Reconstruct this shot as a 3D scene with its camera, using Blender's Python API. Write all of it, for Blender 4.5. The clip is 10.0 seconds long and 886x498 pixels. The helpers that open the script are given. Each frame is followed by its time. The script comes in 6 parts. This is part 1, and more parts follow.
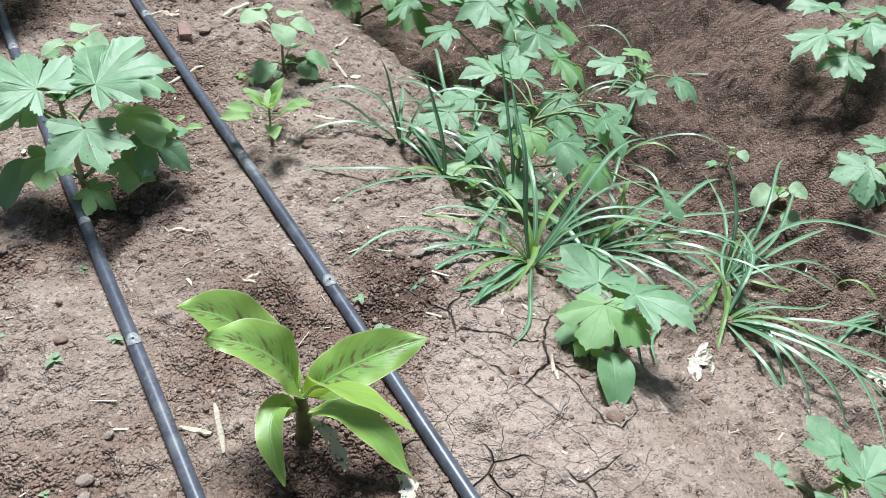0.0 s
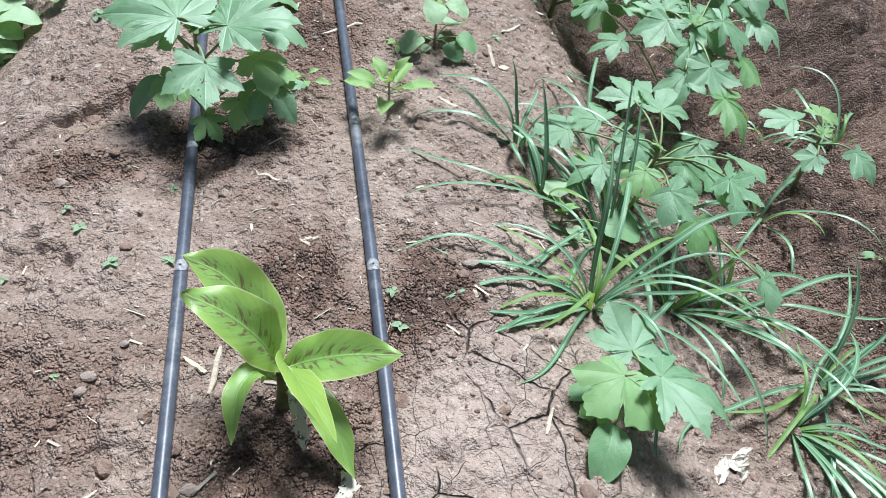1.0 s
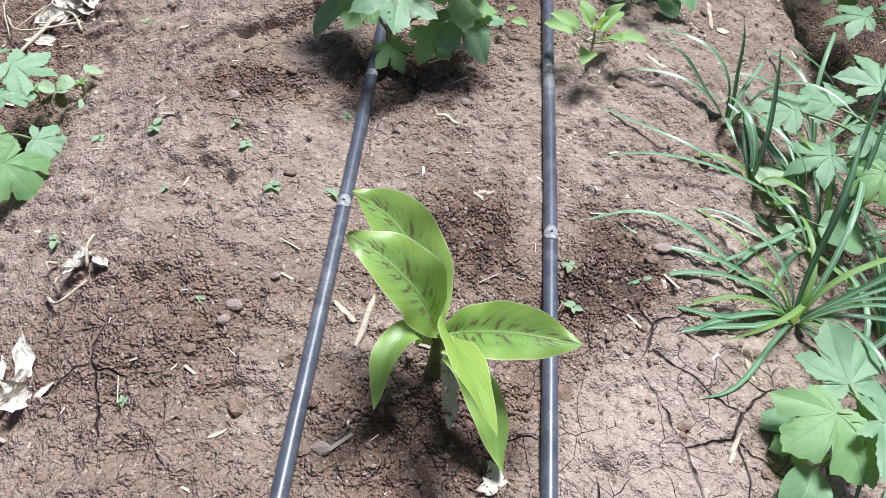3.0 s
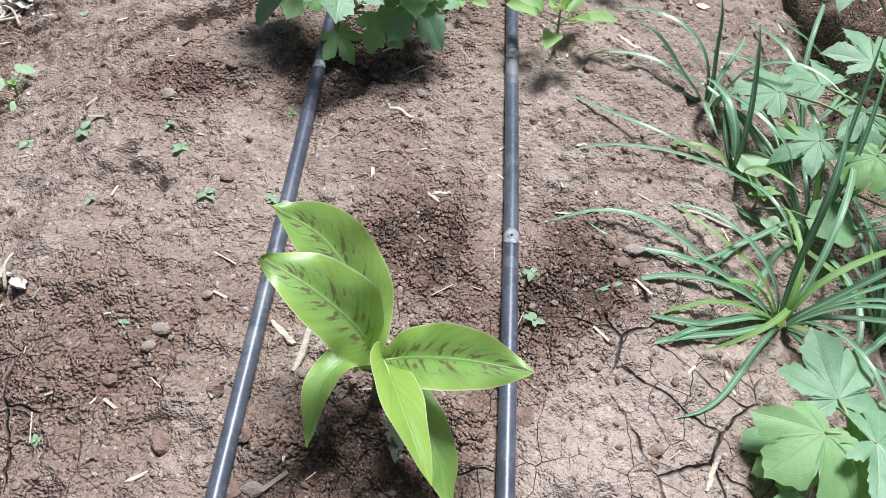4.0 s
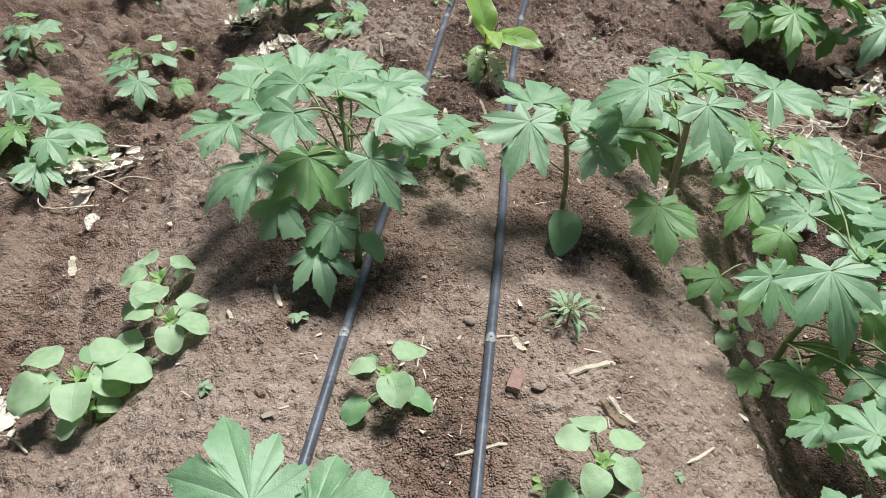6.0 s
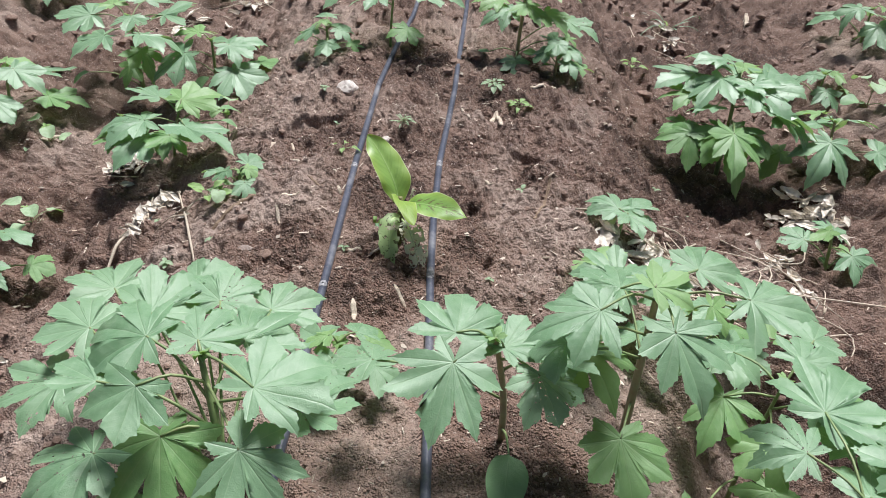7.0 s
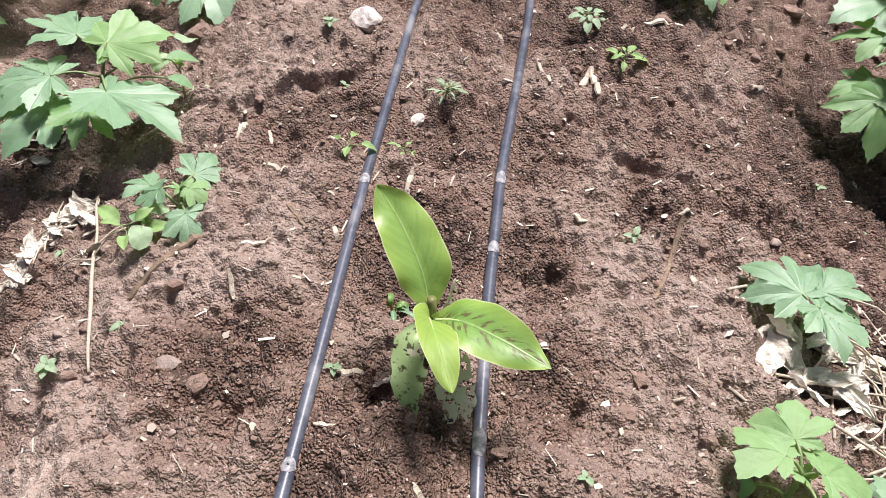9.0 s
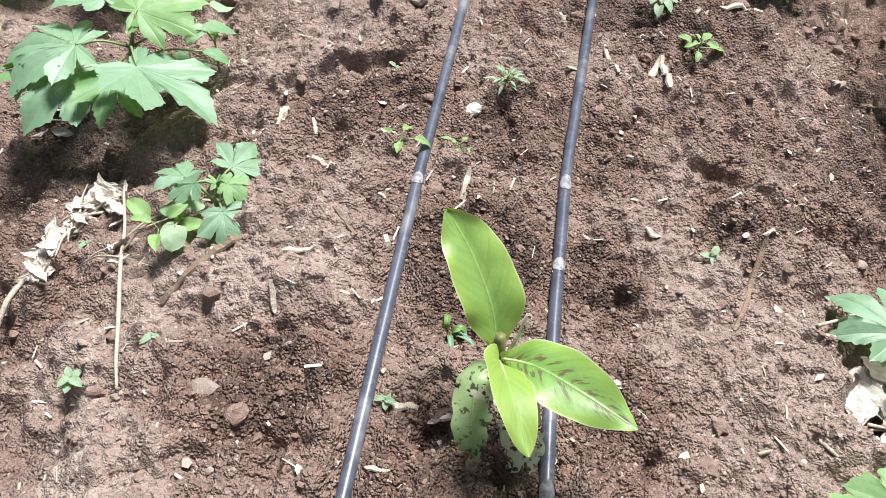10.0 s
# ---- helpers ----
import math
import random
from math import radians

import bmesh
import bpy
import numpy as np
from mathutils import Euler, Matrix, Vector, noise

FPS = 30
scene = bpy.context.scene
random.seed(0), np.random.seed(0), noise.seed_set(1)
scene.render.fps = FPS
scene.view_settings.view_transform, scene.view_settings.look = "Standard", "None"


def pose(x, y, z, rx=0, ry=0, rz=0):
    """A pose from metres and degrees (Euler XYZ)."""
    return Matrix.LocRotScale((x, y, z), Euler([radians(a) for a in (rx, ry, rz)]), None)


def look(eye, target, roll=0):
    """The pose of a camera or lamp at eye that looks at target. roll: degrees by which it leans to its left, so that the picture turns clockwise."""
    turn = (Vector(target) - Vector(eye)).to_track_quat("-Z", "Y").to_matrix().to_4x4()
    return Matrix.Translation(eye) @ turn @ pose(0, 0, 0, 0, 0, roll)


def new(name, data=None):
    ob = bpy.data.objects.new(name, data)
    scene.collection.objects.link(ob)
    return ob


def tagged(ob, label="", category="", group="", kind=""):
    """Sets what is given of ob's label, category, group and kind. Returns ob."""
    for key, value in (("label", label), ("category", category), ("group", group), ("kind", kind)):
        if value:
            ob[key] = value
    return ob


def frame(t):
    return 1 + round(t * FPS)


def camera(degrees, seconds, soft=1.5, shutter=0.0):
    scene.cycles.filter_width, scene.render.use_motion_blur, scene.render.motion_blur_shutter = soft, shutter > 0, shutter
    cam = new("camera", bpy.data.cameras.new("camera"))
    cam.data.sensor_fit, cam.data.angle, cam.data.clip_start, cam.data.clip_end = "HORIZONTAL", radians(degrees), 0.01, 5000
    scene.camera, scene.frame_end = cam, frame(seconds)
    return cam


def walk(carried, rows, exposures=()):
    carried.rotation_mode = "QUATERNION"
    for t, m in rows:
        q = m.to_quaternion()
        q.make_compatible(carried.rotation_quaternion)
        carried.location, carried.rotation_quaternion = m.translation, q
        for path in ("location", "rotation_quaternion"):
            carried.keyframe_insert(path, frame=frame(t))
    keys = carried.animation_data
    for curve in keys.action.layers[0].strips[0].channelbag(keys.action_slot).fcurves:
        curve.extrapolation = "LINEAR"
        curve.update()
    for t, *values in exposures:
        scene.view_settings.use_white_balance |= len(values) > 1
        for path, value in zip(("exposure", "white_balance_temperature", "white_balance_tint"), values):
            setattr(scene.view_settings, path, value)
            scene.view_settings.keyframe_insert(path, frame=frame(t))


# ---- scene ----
cam = camera(57.0, 10.0, soft=0.85)
PATH = [
    (0, (-0.192, -0.235, 0.818), (0.648, 0.982, -0.528), 5.6),
    (0.5, (-0.08, -0.236, 0.902), (0.567, 1.035, -0.5), 7.9),
    (1, (0.034, -0.257, 0.883), (0.378, 1.066, -0.576), 8.3),
    (1.5, (0.054, -0.249, 0.837), (0.175, 1.108, -0.628), 6.7),
    (2, (0.028, -0.209, 0.817), (0.078, 1.147, -0.652), 6.2),
    (2.5, (0.001, -0.187, 0.8), (0.003, 1.121, -0.714), 6.2),
    (2.7, (-0.013, -0.182, 0.796), (0.003, 1.103, -0.735), 7.1),
    (4, (0.052, -0.08, 0.742), (0.064, 1.14, -0.843), 5.1),
    (4.5, (0.077, -0.058, 0.76), (0.045, 1.145, -0.837), 4.7),
    (4.9, (0.108, -0.02, 0.834), (-0.04, 1.312, -0.65), 3.6),
    (5, (0.117, -0.003, 0.868), (-0.048, 1.36, -0.586), 3.5),
    (5.5, (0.143, 0.115, 0.956), (-0.024, 1.617, -0.353), 3.4),
    (6, (0.109, 0.335, 1.028), (-0.005, 1.889, -0.225), 4.3),
    (6.2, (0.106, 0.396, 1.054), (0.051, 1.973, -0.175), 5.0),
    (7.3, (0.116, 0.946, 1.064), (0.145, 2.625, -0.023), 3.9),
    (7.5, (0.101, 1.036, 1.043), (0.102, 2.72, -0.037), 3.8),
    (8, (0.028, 1.329, 1.006), (0.043, 2.933, -0.188), 5.3),
    (8.5, (0.054, 1.509, 0.958), (0.056, 2.971, -0.407), 4.6),
    (9, (0.068, 1.699, 0.91), (0.017, 3.105, -0.511), 4.6),
    (9.5, (0.041, 1.781, 0.892), (-0.039, 3.136, -0.577), 5.1),
    (10, (-0.019, 1.839, 0.89), (-0.077, 3.148, -0.622), 6.7),
]
walk(cam, [(t, look(eye, target, roll)) for t, eye, target, roll in PATH],
     [(0.0, 0.11, 5730, 2), (0.3, 0.06, 5620, 1), (0.8, 0.13, 5620, 3), (1.5, 0.15, 5640, 5), (2.5, 0.14, 5750, 9), (4.0, 0.07, 5800, 7), (4.6, 0.13, 5900, 10), (5.2, -0.06, 6300, 2), (6.2, -0.08, 6200, 4), (7.5, 0.04, 6150, 14), (8.0, 0.15, 6200, 12), (8.5, 0.17, 6350, 12), (9.0, 0.26, 6400, 17), (10.0, 0.40, 6150, 10)])

# ---- light and sky ----
SUN_TO = Vector((0.14, 0.36, 0.92)).normalized()
world = bpy.data.worlds.new("sky")
scene.world = world
world.use_nodes = True
wn = world.node_tree
sky = wn.nodes.new("ShaderNodeTexSky")
sky.sky_type = "NISHITA"
sky.sun_disc = False
sky.sun_elevation = math.asin(SUN_TO.z)
sky.sun_rotation = math.atan2(SUN_TO.x, SUN_TO.y)
sky.dust_density = 3.0
wn.links.new(sky.outputs["Color"], wn.nodes["Background"].inputs["Color"])
wn.nodes["Background"].inputs["Strength"].default_value = 0.052
sun_data = bpy.data.lights.new("sun", "SUN")
sun_data.energy, sun_data.angle, sun_data.color = 6.8, radians(18.0), (1.0, 0.965, 0.925)
sun = new("sun", sun_data)
sun.matrix_world = look((2, 6, 12), Vector((2, 6, 12)) - SUN_TO)


# ---- noise on the plan ----
def hashed(i, j, seed):
    h = (i.astype(np.int64) * 374761393 + j.astype(np.int64) * 668265263 + seed * 974711) & 0xFFFFFFFF
    h = ((h ^ (h >> 13)) * 1274126177) & 0xFFFFFFFF
    h = ((h ^ (h >> 16)) * 2246822519) & 0xFFFFFFFF
    return ((h ^ (h >> 15)) & 0xFFFFFF) / 16777215.0


def value_noise(x, y, seed):
    i, j = np.floor(x), np.floor(y)
    u, v = x - i, y - j
    u, v = u * u * (3 - 2 * u), v * v * (3 - 2 * v)
    a, b = hashed(i, j, seed), hashed(i + 1, j, seed)
    c, d = hashed(i, j + 1, seed), hashed(i + 1, j + 1, seed)
    return 2 * ((a * (1 - u) + b * u) * (1 - v) + (c * (1 - u) + d * u) * v) - 1


def fbm(x, y, seed, octaves=3):
    total, gain = 0, 1.0
    for k in range(octaves):
        total = total + gain * value_noise(x * 2**k + 7.3 * k, y * 2**k - 3.1 * k, seed + k)
        gain *= 0.5
    return total


def lumps(x, y, seed, keep=1.0):
    """Rounded crumbs: one to a cell, of uneven size; keep: the share of cells that hold one."""
    i, j = np.floor(x), np.floor(y)
    out = np.zeros_like(x)
    for di in (-1, 0, 1):
        for dj in (-1, 0, 1):
            a, b = i + di, j + dj
            px, py = a + hashed(a, b, seed), b + hashed(a, b, seed + 11)
            size = 0.35 + 0.45 * hashed(a, b, seed + 23)
            d2 = ((x - px) ** 2 + (y - py) ** 2) / (size * size)
            out = np.maximum(out, np.where(hashed(a, b, seed + 31) < keep, np.maximum(0, 1 - d2) * size, 0))
    return out


def step(a, b, v):
    t = np.clip((v - a) / (b - a), 0, 1)
    return t * t * (3 - 2 * t)


# ---- the bed and its furrows ----
CUT_X = np.array([-90, -3.2, -2.3, -1.9, -1.5, -1.1, -0.9, -0.7, -0.55, -0.4, -0.3, 0, 0.3, 0.4, 0.5, 0.62, 0.8, 1.1, 1.3, 1.6, 2.0, 2.4, 3.2, 90])
CUT_Z = np.array([-0.05, -0.05, -0.03, -0.10, -0.26, -0.28, -0.26, -0.19, -0.115, -0.03, -0.005, 0, -0.005, -0.03, -0.085, -0.15, -0.22, -0.28, -0.28, -0.2, -0.08, -0.03, -0.02, -0.02])


def bed(x, y):
    """The raised bed and the furrows beside it, without its roughness."""
    x = x + 0.03 * value_noise(y * 2.3, 0 * y, 5)
    x = x - 0.12 * step(1.6, 2.4, y) * step(0.2, 0.45, x)
    steep = -0.06 * step(0.56, 0.74, x) * step(2.7, 3.0, y) * step(1.5, 1.1, x)
    steep = steep - 0.13 * step(0.56, 0.78, x) * step(1.0, 1.2, y) * step(2.4, 2.1, y) * step(1.6, 1.2, x)
    return steep + sum(np.interp(x + d, CUT_X, CUT_Z) for d in (-0.03, -0.01, 0.01, 0.03)) / 4


def left_pipe_x(y):
    return np.interp(y, [-3, 1.3, 1.95, 2.25, 2.75, 3.3, 3.65, 4.03, 4.62, 8], [-0.131, -0.129, -0.119, -0.113, -0.108, -0.092, -0.062, -0.021, 0.010, 0.1])


def right_pipe_x(y):
    return np.interp(y, [-3, 0.6, 1.2, 1.6, 1.95, 2.25, 2.5, 2.8, 3.3, 3.85, 4.67, 8], [0.135, 0.134, 0.128, 0.125, 0.119, 0.114, 0.113, 0.120, 0.156, 0.179, 0.213, 0.33])


def blob(x, y, cx, cy, r, stretch=1.0):
    return np.exp(-(((x - cx) / r) ** 2 + ((y - cy) / (r * stretch)) ** 2))


WET = ((0.21, 0.46, 0.085, 1.3), (0.02, 0.50, 0.09, 1.0), (0.0, 0.22, 0.10, 0.8), (-0.07, 0.80, 0.13, 0.8), (-0.29, 0.74, 0.09, 0.6),
       (0.04, 1.10, 0.10, 1.6), (-0.2, 1.52, 0.2, 0.7), (0.3, 1.75, 0.2, 0.8), (0.0, 2.24, 0.14, 1.0), (0.2, 2.36, 0.08, 1.2),
       (-0.24, 2.36, 0.12, 0.9), (-0.02, 2.62, 0.13, 1.2), (0.16, 2.6, 0.09, 1.0), (-0.2, 2.9, 0.1, 1.0), (0.37, 2.75, 0.08, 0.8), (0.12, 2.9, 0.14, 1.2),
       (0.0, 3.5, 0.25, 0.6), (0.3, 3.3, 0.2, 0.9))


def moisture(x, y):
    m = 0
    for cx, cy, r, s in WET:
        m = np.maximum(m, blob(x + 0.02 * value_noise(x * 19, y * 19, 3), y, cx, cy, r, s))
    # the right furrow's terms hold damp soil and also its shade, as darker colour
    m = 0.95 * m + 0.28 * fbm(x * 3.7, y * 3.1, 41) + 0.13 * step(1.0, 1.3, y) + 0.10 * step(1.6, 2.4, y) + 0.25 * step(0.15, 0.4, x) * step(2.6, 3.0, y) + 0.22 * np.exp(-((x / 0.22) ** 2)) + 0.40 * step(0.5, 0.8, -x) * step(1.9, 1.4, -x) + 0.4 * step(0.5, 0.75, x) * step(1.9, 1.4, x) + 0.46 * step(0.8, 1.05, x) * step(2.6, 2.2, y)
    m = m + 0.25 * step(0.12, 0.35, -x) * step(1.0, 0.8, y) - 0.10 * step(0.13, 0.3, -x) * step(2.0, 2.3, y) * step(0.6, 0.45, -x)
    return np.clip(m, 0, 1)


def plates(x, y):
    """How far the soil's crust stands unbroken, in large and in small pieces."""
    return step(-0.16, 0.06, fbm(x * 7.0, y * 6.3, 101, 5)), step(0.05, 0.30, fbm(x * 17, y * 16, 107, 4))


def ground_z(x, y, fine=True):
    x, y = np.asarray(x, float), np.asarray(y, float)
    z = bed(x, y)
    near = step(3.2, 2.4, np.abs(x)) * step(7.5, 6.0, np.abs(y - 0.5))
    calm = near * (1 - 0.8 * np.maximum(blob(x, 0 * y, left_pipe_x(y), 0, 0.022), blob(x, 0 * y, right_pipe_x(y), 0, 0.022)))
    rough = 0.009 * fbm(x * 4.3, y * 3.7, 2) + 0.0070 * fbm(x * 15, y * 13, 9, 2) * (0.7 + 1.5 * step(1.8, 2.2, y)) + 0.012 * np.abs(fbm(x * 9, y * 10, 87, 2)) * (0.3 + step(1.8, 2.2, y) + step(0.45, 0.6, np.abs(x)))
    # scuffed hollows and small banks
    for cx, cy, r, s, d in ((0.0, 0.24, 0.075, 0.8, -0.012), (-0.02, 2.37, 0.035, 0.8, -0.022), (0.245, 2.985, 0.022, 1.0, -0.02),
                            (0.2, 2.55, 0.045, 0.8, -0.014), (-0.19, 0.235, 0.05, 0.5, -0.012), (-0.33, 0.56, 0.05, 0.5, -0.01),
                            (-0.28, 2.92, 0.10, 0.6, -0.016), (-0.5, 2.33, 0.03, 0.7, -0.015), (0.5, 2.75, 0.06, 0.6, -0.014)):
        w = blob(x, y, cx, cy, r, s)
        rough = rough + d * step(0.25, 0.6, w + 0.18 * value_noise(x * 40, y * 40, 14))
    # the trodden hole with a broken rim
    rim = np.hypot((x - 0.378) / 0.074, (y - 2.80) / 0.072) + 0.30 * fbm(x * 15, y * 15, 66, 2)
    rough = rough - 0.030 * step(1.10, 0.90, rim) * np.clip(0.45 + ((x - 0.378) * 0.55 + (y - 2.80)) / 0.075, 0, 1) + 0.008 * np.exp(-(((rim - 1.3) / 0.25) ** 2))
    slope = (y - 0.985) - (x + 0.192) * 0.63
    rough = rough - 0.026 * step(0.012, -0.008, slope + 0.02 * value_noise(x * 30, y * 30, 18)) * step(-0.16, -0.02, slope) * blob(x, 0 * y, -0.29, 0, 0.13)
    ledge = (y - 3.03) - 0.55 * (x + 0.26)
    rough = rough - 0.042 * step(0.012, -0.008, ledge + 0.03 * value_noise(x * 26, y * 26, 19)) * step(-0.13, -0.02, ledge) * blob(x, 0 * y, -0.27, 0, 0.12)
    z = z + calm * rough
    if fine:
        m = moisture(x, y)
        far = step(1.8, 2.3, y)
        open_soil = np.clip(0.35 + 0.65 * far + 0.6 * step(0.5, 0.7, np.abs(x)) + 0.5 * m, 0, 1.3)
        # broken crust: low plates with ragged edges
        z = z + calm * ((0.0085 * plates(x, y)[0] + 0.0055 * plates(x, y)[1]) * open_soil - 0.006 * open_soil
                        + 0.0040 * fbm(x * 31, y * 28, 71, 2) * (0.45 + 0.55 * open_soil) + (0.0085 * np.abs(fbm(x * 38, y * 35, 21, 2)) + 0.0055 * np.abs(value_noise(x * 100, y * 95, 121))) * (0.3 + 0.7 * open_soil)
                        + 0.0026 * lumps(x * 165, y * 160, 5, 0.8) * step(0.35, 0.7, m)
                        + 0.010 * lumps(x * 50, y * 48, 3, 0.30) * (0.25 + 0.6 * open_soil) + 0.020 * lumps(x * 22, y * 21, 7, 0.16) * (0.2 + 0.8 * far + step(0.5, 0.7, np.abs(x)))
                        + (0.045 * lumps(x * 11, y * 10, 91, 0.35) + 0.022 * np.abs(fbm(x * 13, y * 12, 131, 3))) * np.maximum(step(3.2, 3.8, y), step(0.85, 1.1, np.abs(x)))
                        - 0.020 * lumps(x * 21, y * 25, 51, 0.13) * (0.30 + 0.7 * far) * (0.5 + m) - 0.010 * lumps(x * 48, y * 44, 57, 0.14) - 0.006 * lumps(x * 92, y * 88, 63, 0.2))
    return z


def on_ground(x, y, lift=0.0):
    return Vector((x, y, float(ground_z(np.array([x]), np.array([y]))[0]) + lift))


# ---- materials ----
def material(name):
    m = bpy.data.materials.new(name)
    m.use_nodes = True
    nt = m.node_tree
    nt.nodes.clear()
    out = nt.nodes.new("ShaderNodeOutputMaterial")
    return m, nt, out


def add(nt, kind, **sockets):
    n = nt.nodes.new("ShaderNode" + kind)
    for key, value in sockets.items():
        n.inputs[key.replace("_", " ")].default_value = value
    return n


def ramp(nt, source, stops):
    r = nt.nodes.new("ShaderNodeValToRGB")
    e = r.color_ramp.elements
    while len(e) < len(stops):
        e.new(0.5)
    for k, (at, c) in enumerate(stops):
        e[k].position = at
        e[k].color = (*c, 1) if len(c) == 3 else c
    nt.links.new(source, r.inputs["Fac"])
    return r.outputs["Color"]


def grey(v):
    return (v, v, v)


def noise_of(nt, coords, scale, detail=4.0, rough=0.55):
    n = add(nt, "TexNoise", Scale=scale, Detail=detail, Roughness=rough)
    nt.links.new(coords, n.inputs["Vector"])
    return n.outputs["Fac"]


def mix(nt, a, b, fac, blend="MIX"):
    n = nt.nodes.new("ShaderNodeMix")
    n.data_type, n.blend_type = "RGBA", blend
    for value, at in ((fac, 0), (a, 6), (b, 7)):
        if isinstance(value, (int, float)):
            n.inputs[at].default_value = value
        elif isinstance(value, tuple):
            n.inputs[at].default_value = (*value, 1)
        else:
            nt.links.new(value, n.inputs[at])
    return n.outputs[2]


def maths(nt, op, a, b=None, c=None):
    n = nt.nodes.new("ShaderNodeMath")
    n.operation = op
    for k, v in enumerate((a, b, c)):
        if v is None:
            continue
        if isinstance(v, (int, float)):
            n.inputs[k].default_value = v
        else:
            nt.links.new(v, n.inputs[k])
    return n.outputs[0]


def bump(nt, height, strength, distance):
    n = add(nt, "Bump", Strength=strength, Distance=distance)
    nt.links.new(height, n.inputs["Height"])
    return n.outputs["Normal"]


def object_coords(nt):
    return nt.nodes.new("ShaderNodeTexCoord").outputs["Object"]


def attribute(nt, name):
    n = nt.nodes.new("ShaderNodeAttribute")
    n.attribute_name = name
    return n.outputs["Fac"]


def soil_material():
    m, nt, out = material("soil")
    co = object_coords(nt)
    wet, crack = attribute(nt, "moist"), attribute(nt, "crust")
    flat = nt.nodes.new("ShaderNodeVectorMath")
    flat.operation = "MULTIPLY"
    flat.inputs[1].default_value = (1, 1, 0)
    nt.links.new(co, flat.inputs[0])
    coarse, mid, fine = noise_of(nt, co, 3.0), noise_of(nt, co, 24.0, 4, 0.55), noise_of(nt, co, 260.0, 3, 0.6)

    def billow(scale, detail):
        """Rounded lumps parted by sharp creases."""
        return maths(nt, "ABSOLUTE", maths(nt, "MULTIPLY_ADD", noise_of(nt, co, scale, detail, 0.5), 2.0, -1.0))

    lump, crumb_relief, grit = billow(42.0, 2), billow(105.0, 2), billow(250.0, 1)
    crumbly = noise_of(nt, co, 60.0, 4, 0.6)
    grains = nt.nodes.new("ShaderNodeTexVoronoi")
    grains.inputs["Scale"].default_value = 235.0
    nt.links.new(co, grains.inputs["Vector"])
    tone = nt.nodes.new("ShaderNodeSeparateColor")
    nt.links.new(grains.outputs["Color"], tone.inputs[0])
    dry = mix(nt, (0.255, 0.189, 0.153), (0.385, 0.305, 0.257), ramp(nt, mid, [(0.36, grey(0)), (0.64, grey(1))]))
    dry = mix(nt, dry, (0.215, 0.150, 0.118), ramp(nt, coarse, [(0.45, grey(0)), (0.68, grey(0.7))]))
    dry = mix(nt, dry, (0.47, 0.378, 0.326), maths(nt, "MULTIPLY", crack, 0.5))
    damp = mix(nt, (0.160, 0.096, 0.071), (0.268, 0.173, 0.132), ramp(nt, crumbly, [(0.36, grey(0)), (0.64, grey(1))]))
    edge = maths(nt, "ADD", wet, maths(nt, "MULTIPLY", maths(nt, "SUBTRACT", mid, 0.5), 0.95))
    edge = maths(nt, "ADD", edge, maths(nt, "MULTIPLY", maths(nt, "SUBTRACT", crumbly, 0.5), 0.7))
    col = mix(nt, dry, damp, ramp(nt, edge, [(0.22, grey(0)), (0.80, grey(0.95))]))
    col = mix(nt, col, (0.092, 0.060, 0.046), ramp(nt, edge, [(0.95, grey(0)), (1.35, grey(0.8))]))
    # shade painted into the creases and pits between the crumbs, paler colour on their backs
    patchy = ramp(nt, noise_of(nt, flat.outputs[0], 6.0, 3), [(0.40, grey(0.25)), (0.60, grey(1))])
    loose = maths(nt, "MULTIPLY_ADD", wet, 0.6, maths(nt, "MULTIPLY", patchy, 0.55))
    crease_shade = maths(nt, "MULTIPLY", ramp(nt, grains.outputs["Distance"], [(0.55, grey(0)), (0.85, grey(0.6))]), ramp(nt, wet, [(0.35, grey(0.25)), (0.75, grey(1))]))
    crease_shade = maths(nt, "ADD", crease_shade, ramp(nt, crumb_relief, [(0.0, grey(0.28)), (0.10, grey(0))]))
    crease_shade = maths(nt, "ADD", crease_shade, ramp(nt, crumbly, [(0.33, grey(0.6)), (0.395, grey(0))]))
    col = mix(nt, col, (0.105, 0.063, 0.046), maths(nt, "MINIMUM", maths(nt, "MULTIPLY", crease_shade, loose), 0.8))
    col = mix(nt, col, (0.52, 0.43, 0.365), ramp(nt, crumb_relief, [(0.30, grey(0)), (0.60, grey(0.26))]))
    col = mix(nt, col, (0.56, 0.47, 0.40), ramp(nt, tone.outputs[1], [(0.93, grey(0)), (0.97, grey(0.45))]))
    col = mix(nt, col, (0.10, 0.06, 0.045), ramp(nt, tone.outputs[2], [(0.05, grey(0.4)), (0.10, grey(0))]))
    # shrinkage cracks in the dry crust
    warp = add(nt, "TexNoise", Scale=17.0, Detail=1.5)
    nt.links.new(flat.outputs[0], warp.inputs["Vector"])
    shifted = nt.nodes.new("ShaderNodeVectorMath")
    shifted.operation = "MULTIPLY_ADD"
    shifted.inputs[1].default_value = (0.030, 0.030, 0.0)
    nt.links.new(warp.outputs["Color"], shifted.inputs[0])
    nt.links.new(flat.outputs[0], shifted.inputs[2])
    lines = None
    for scale, width in ((11.5, 0.022), (23.0, 0.011)):
        v = nt.nodes.new("ShaderNodeTexVoronoi")
        v.feature = "DISTANCE_TO_EDGE"
        v.voronoi_dimensions = "2D"
        v.inputs["Scale"].default_value = scale
        nt.links.new(shifted.outputs[0], v.inputs["Vector"])
        line = ramp(nt, v.outputs["Distance"], [(0.0, grey(1)), (width, grey(0))])
        gate = ramp(nt, noise_of(nt, flat.outputs[0], scale * 0.5, 2), [(0.42, grey(0)), (0.56, grey(1))])
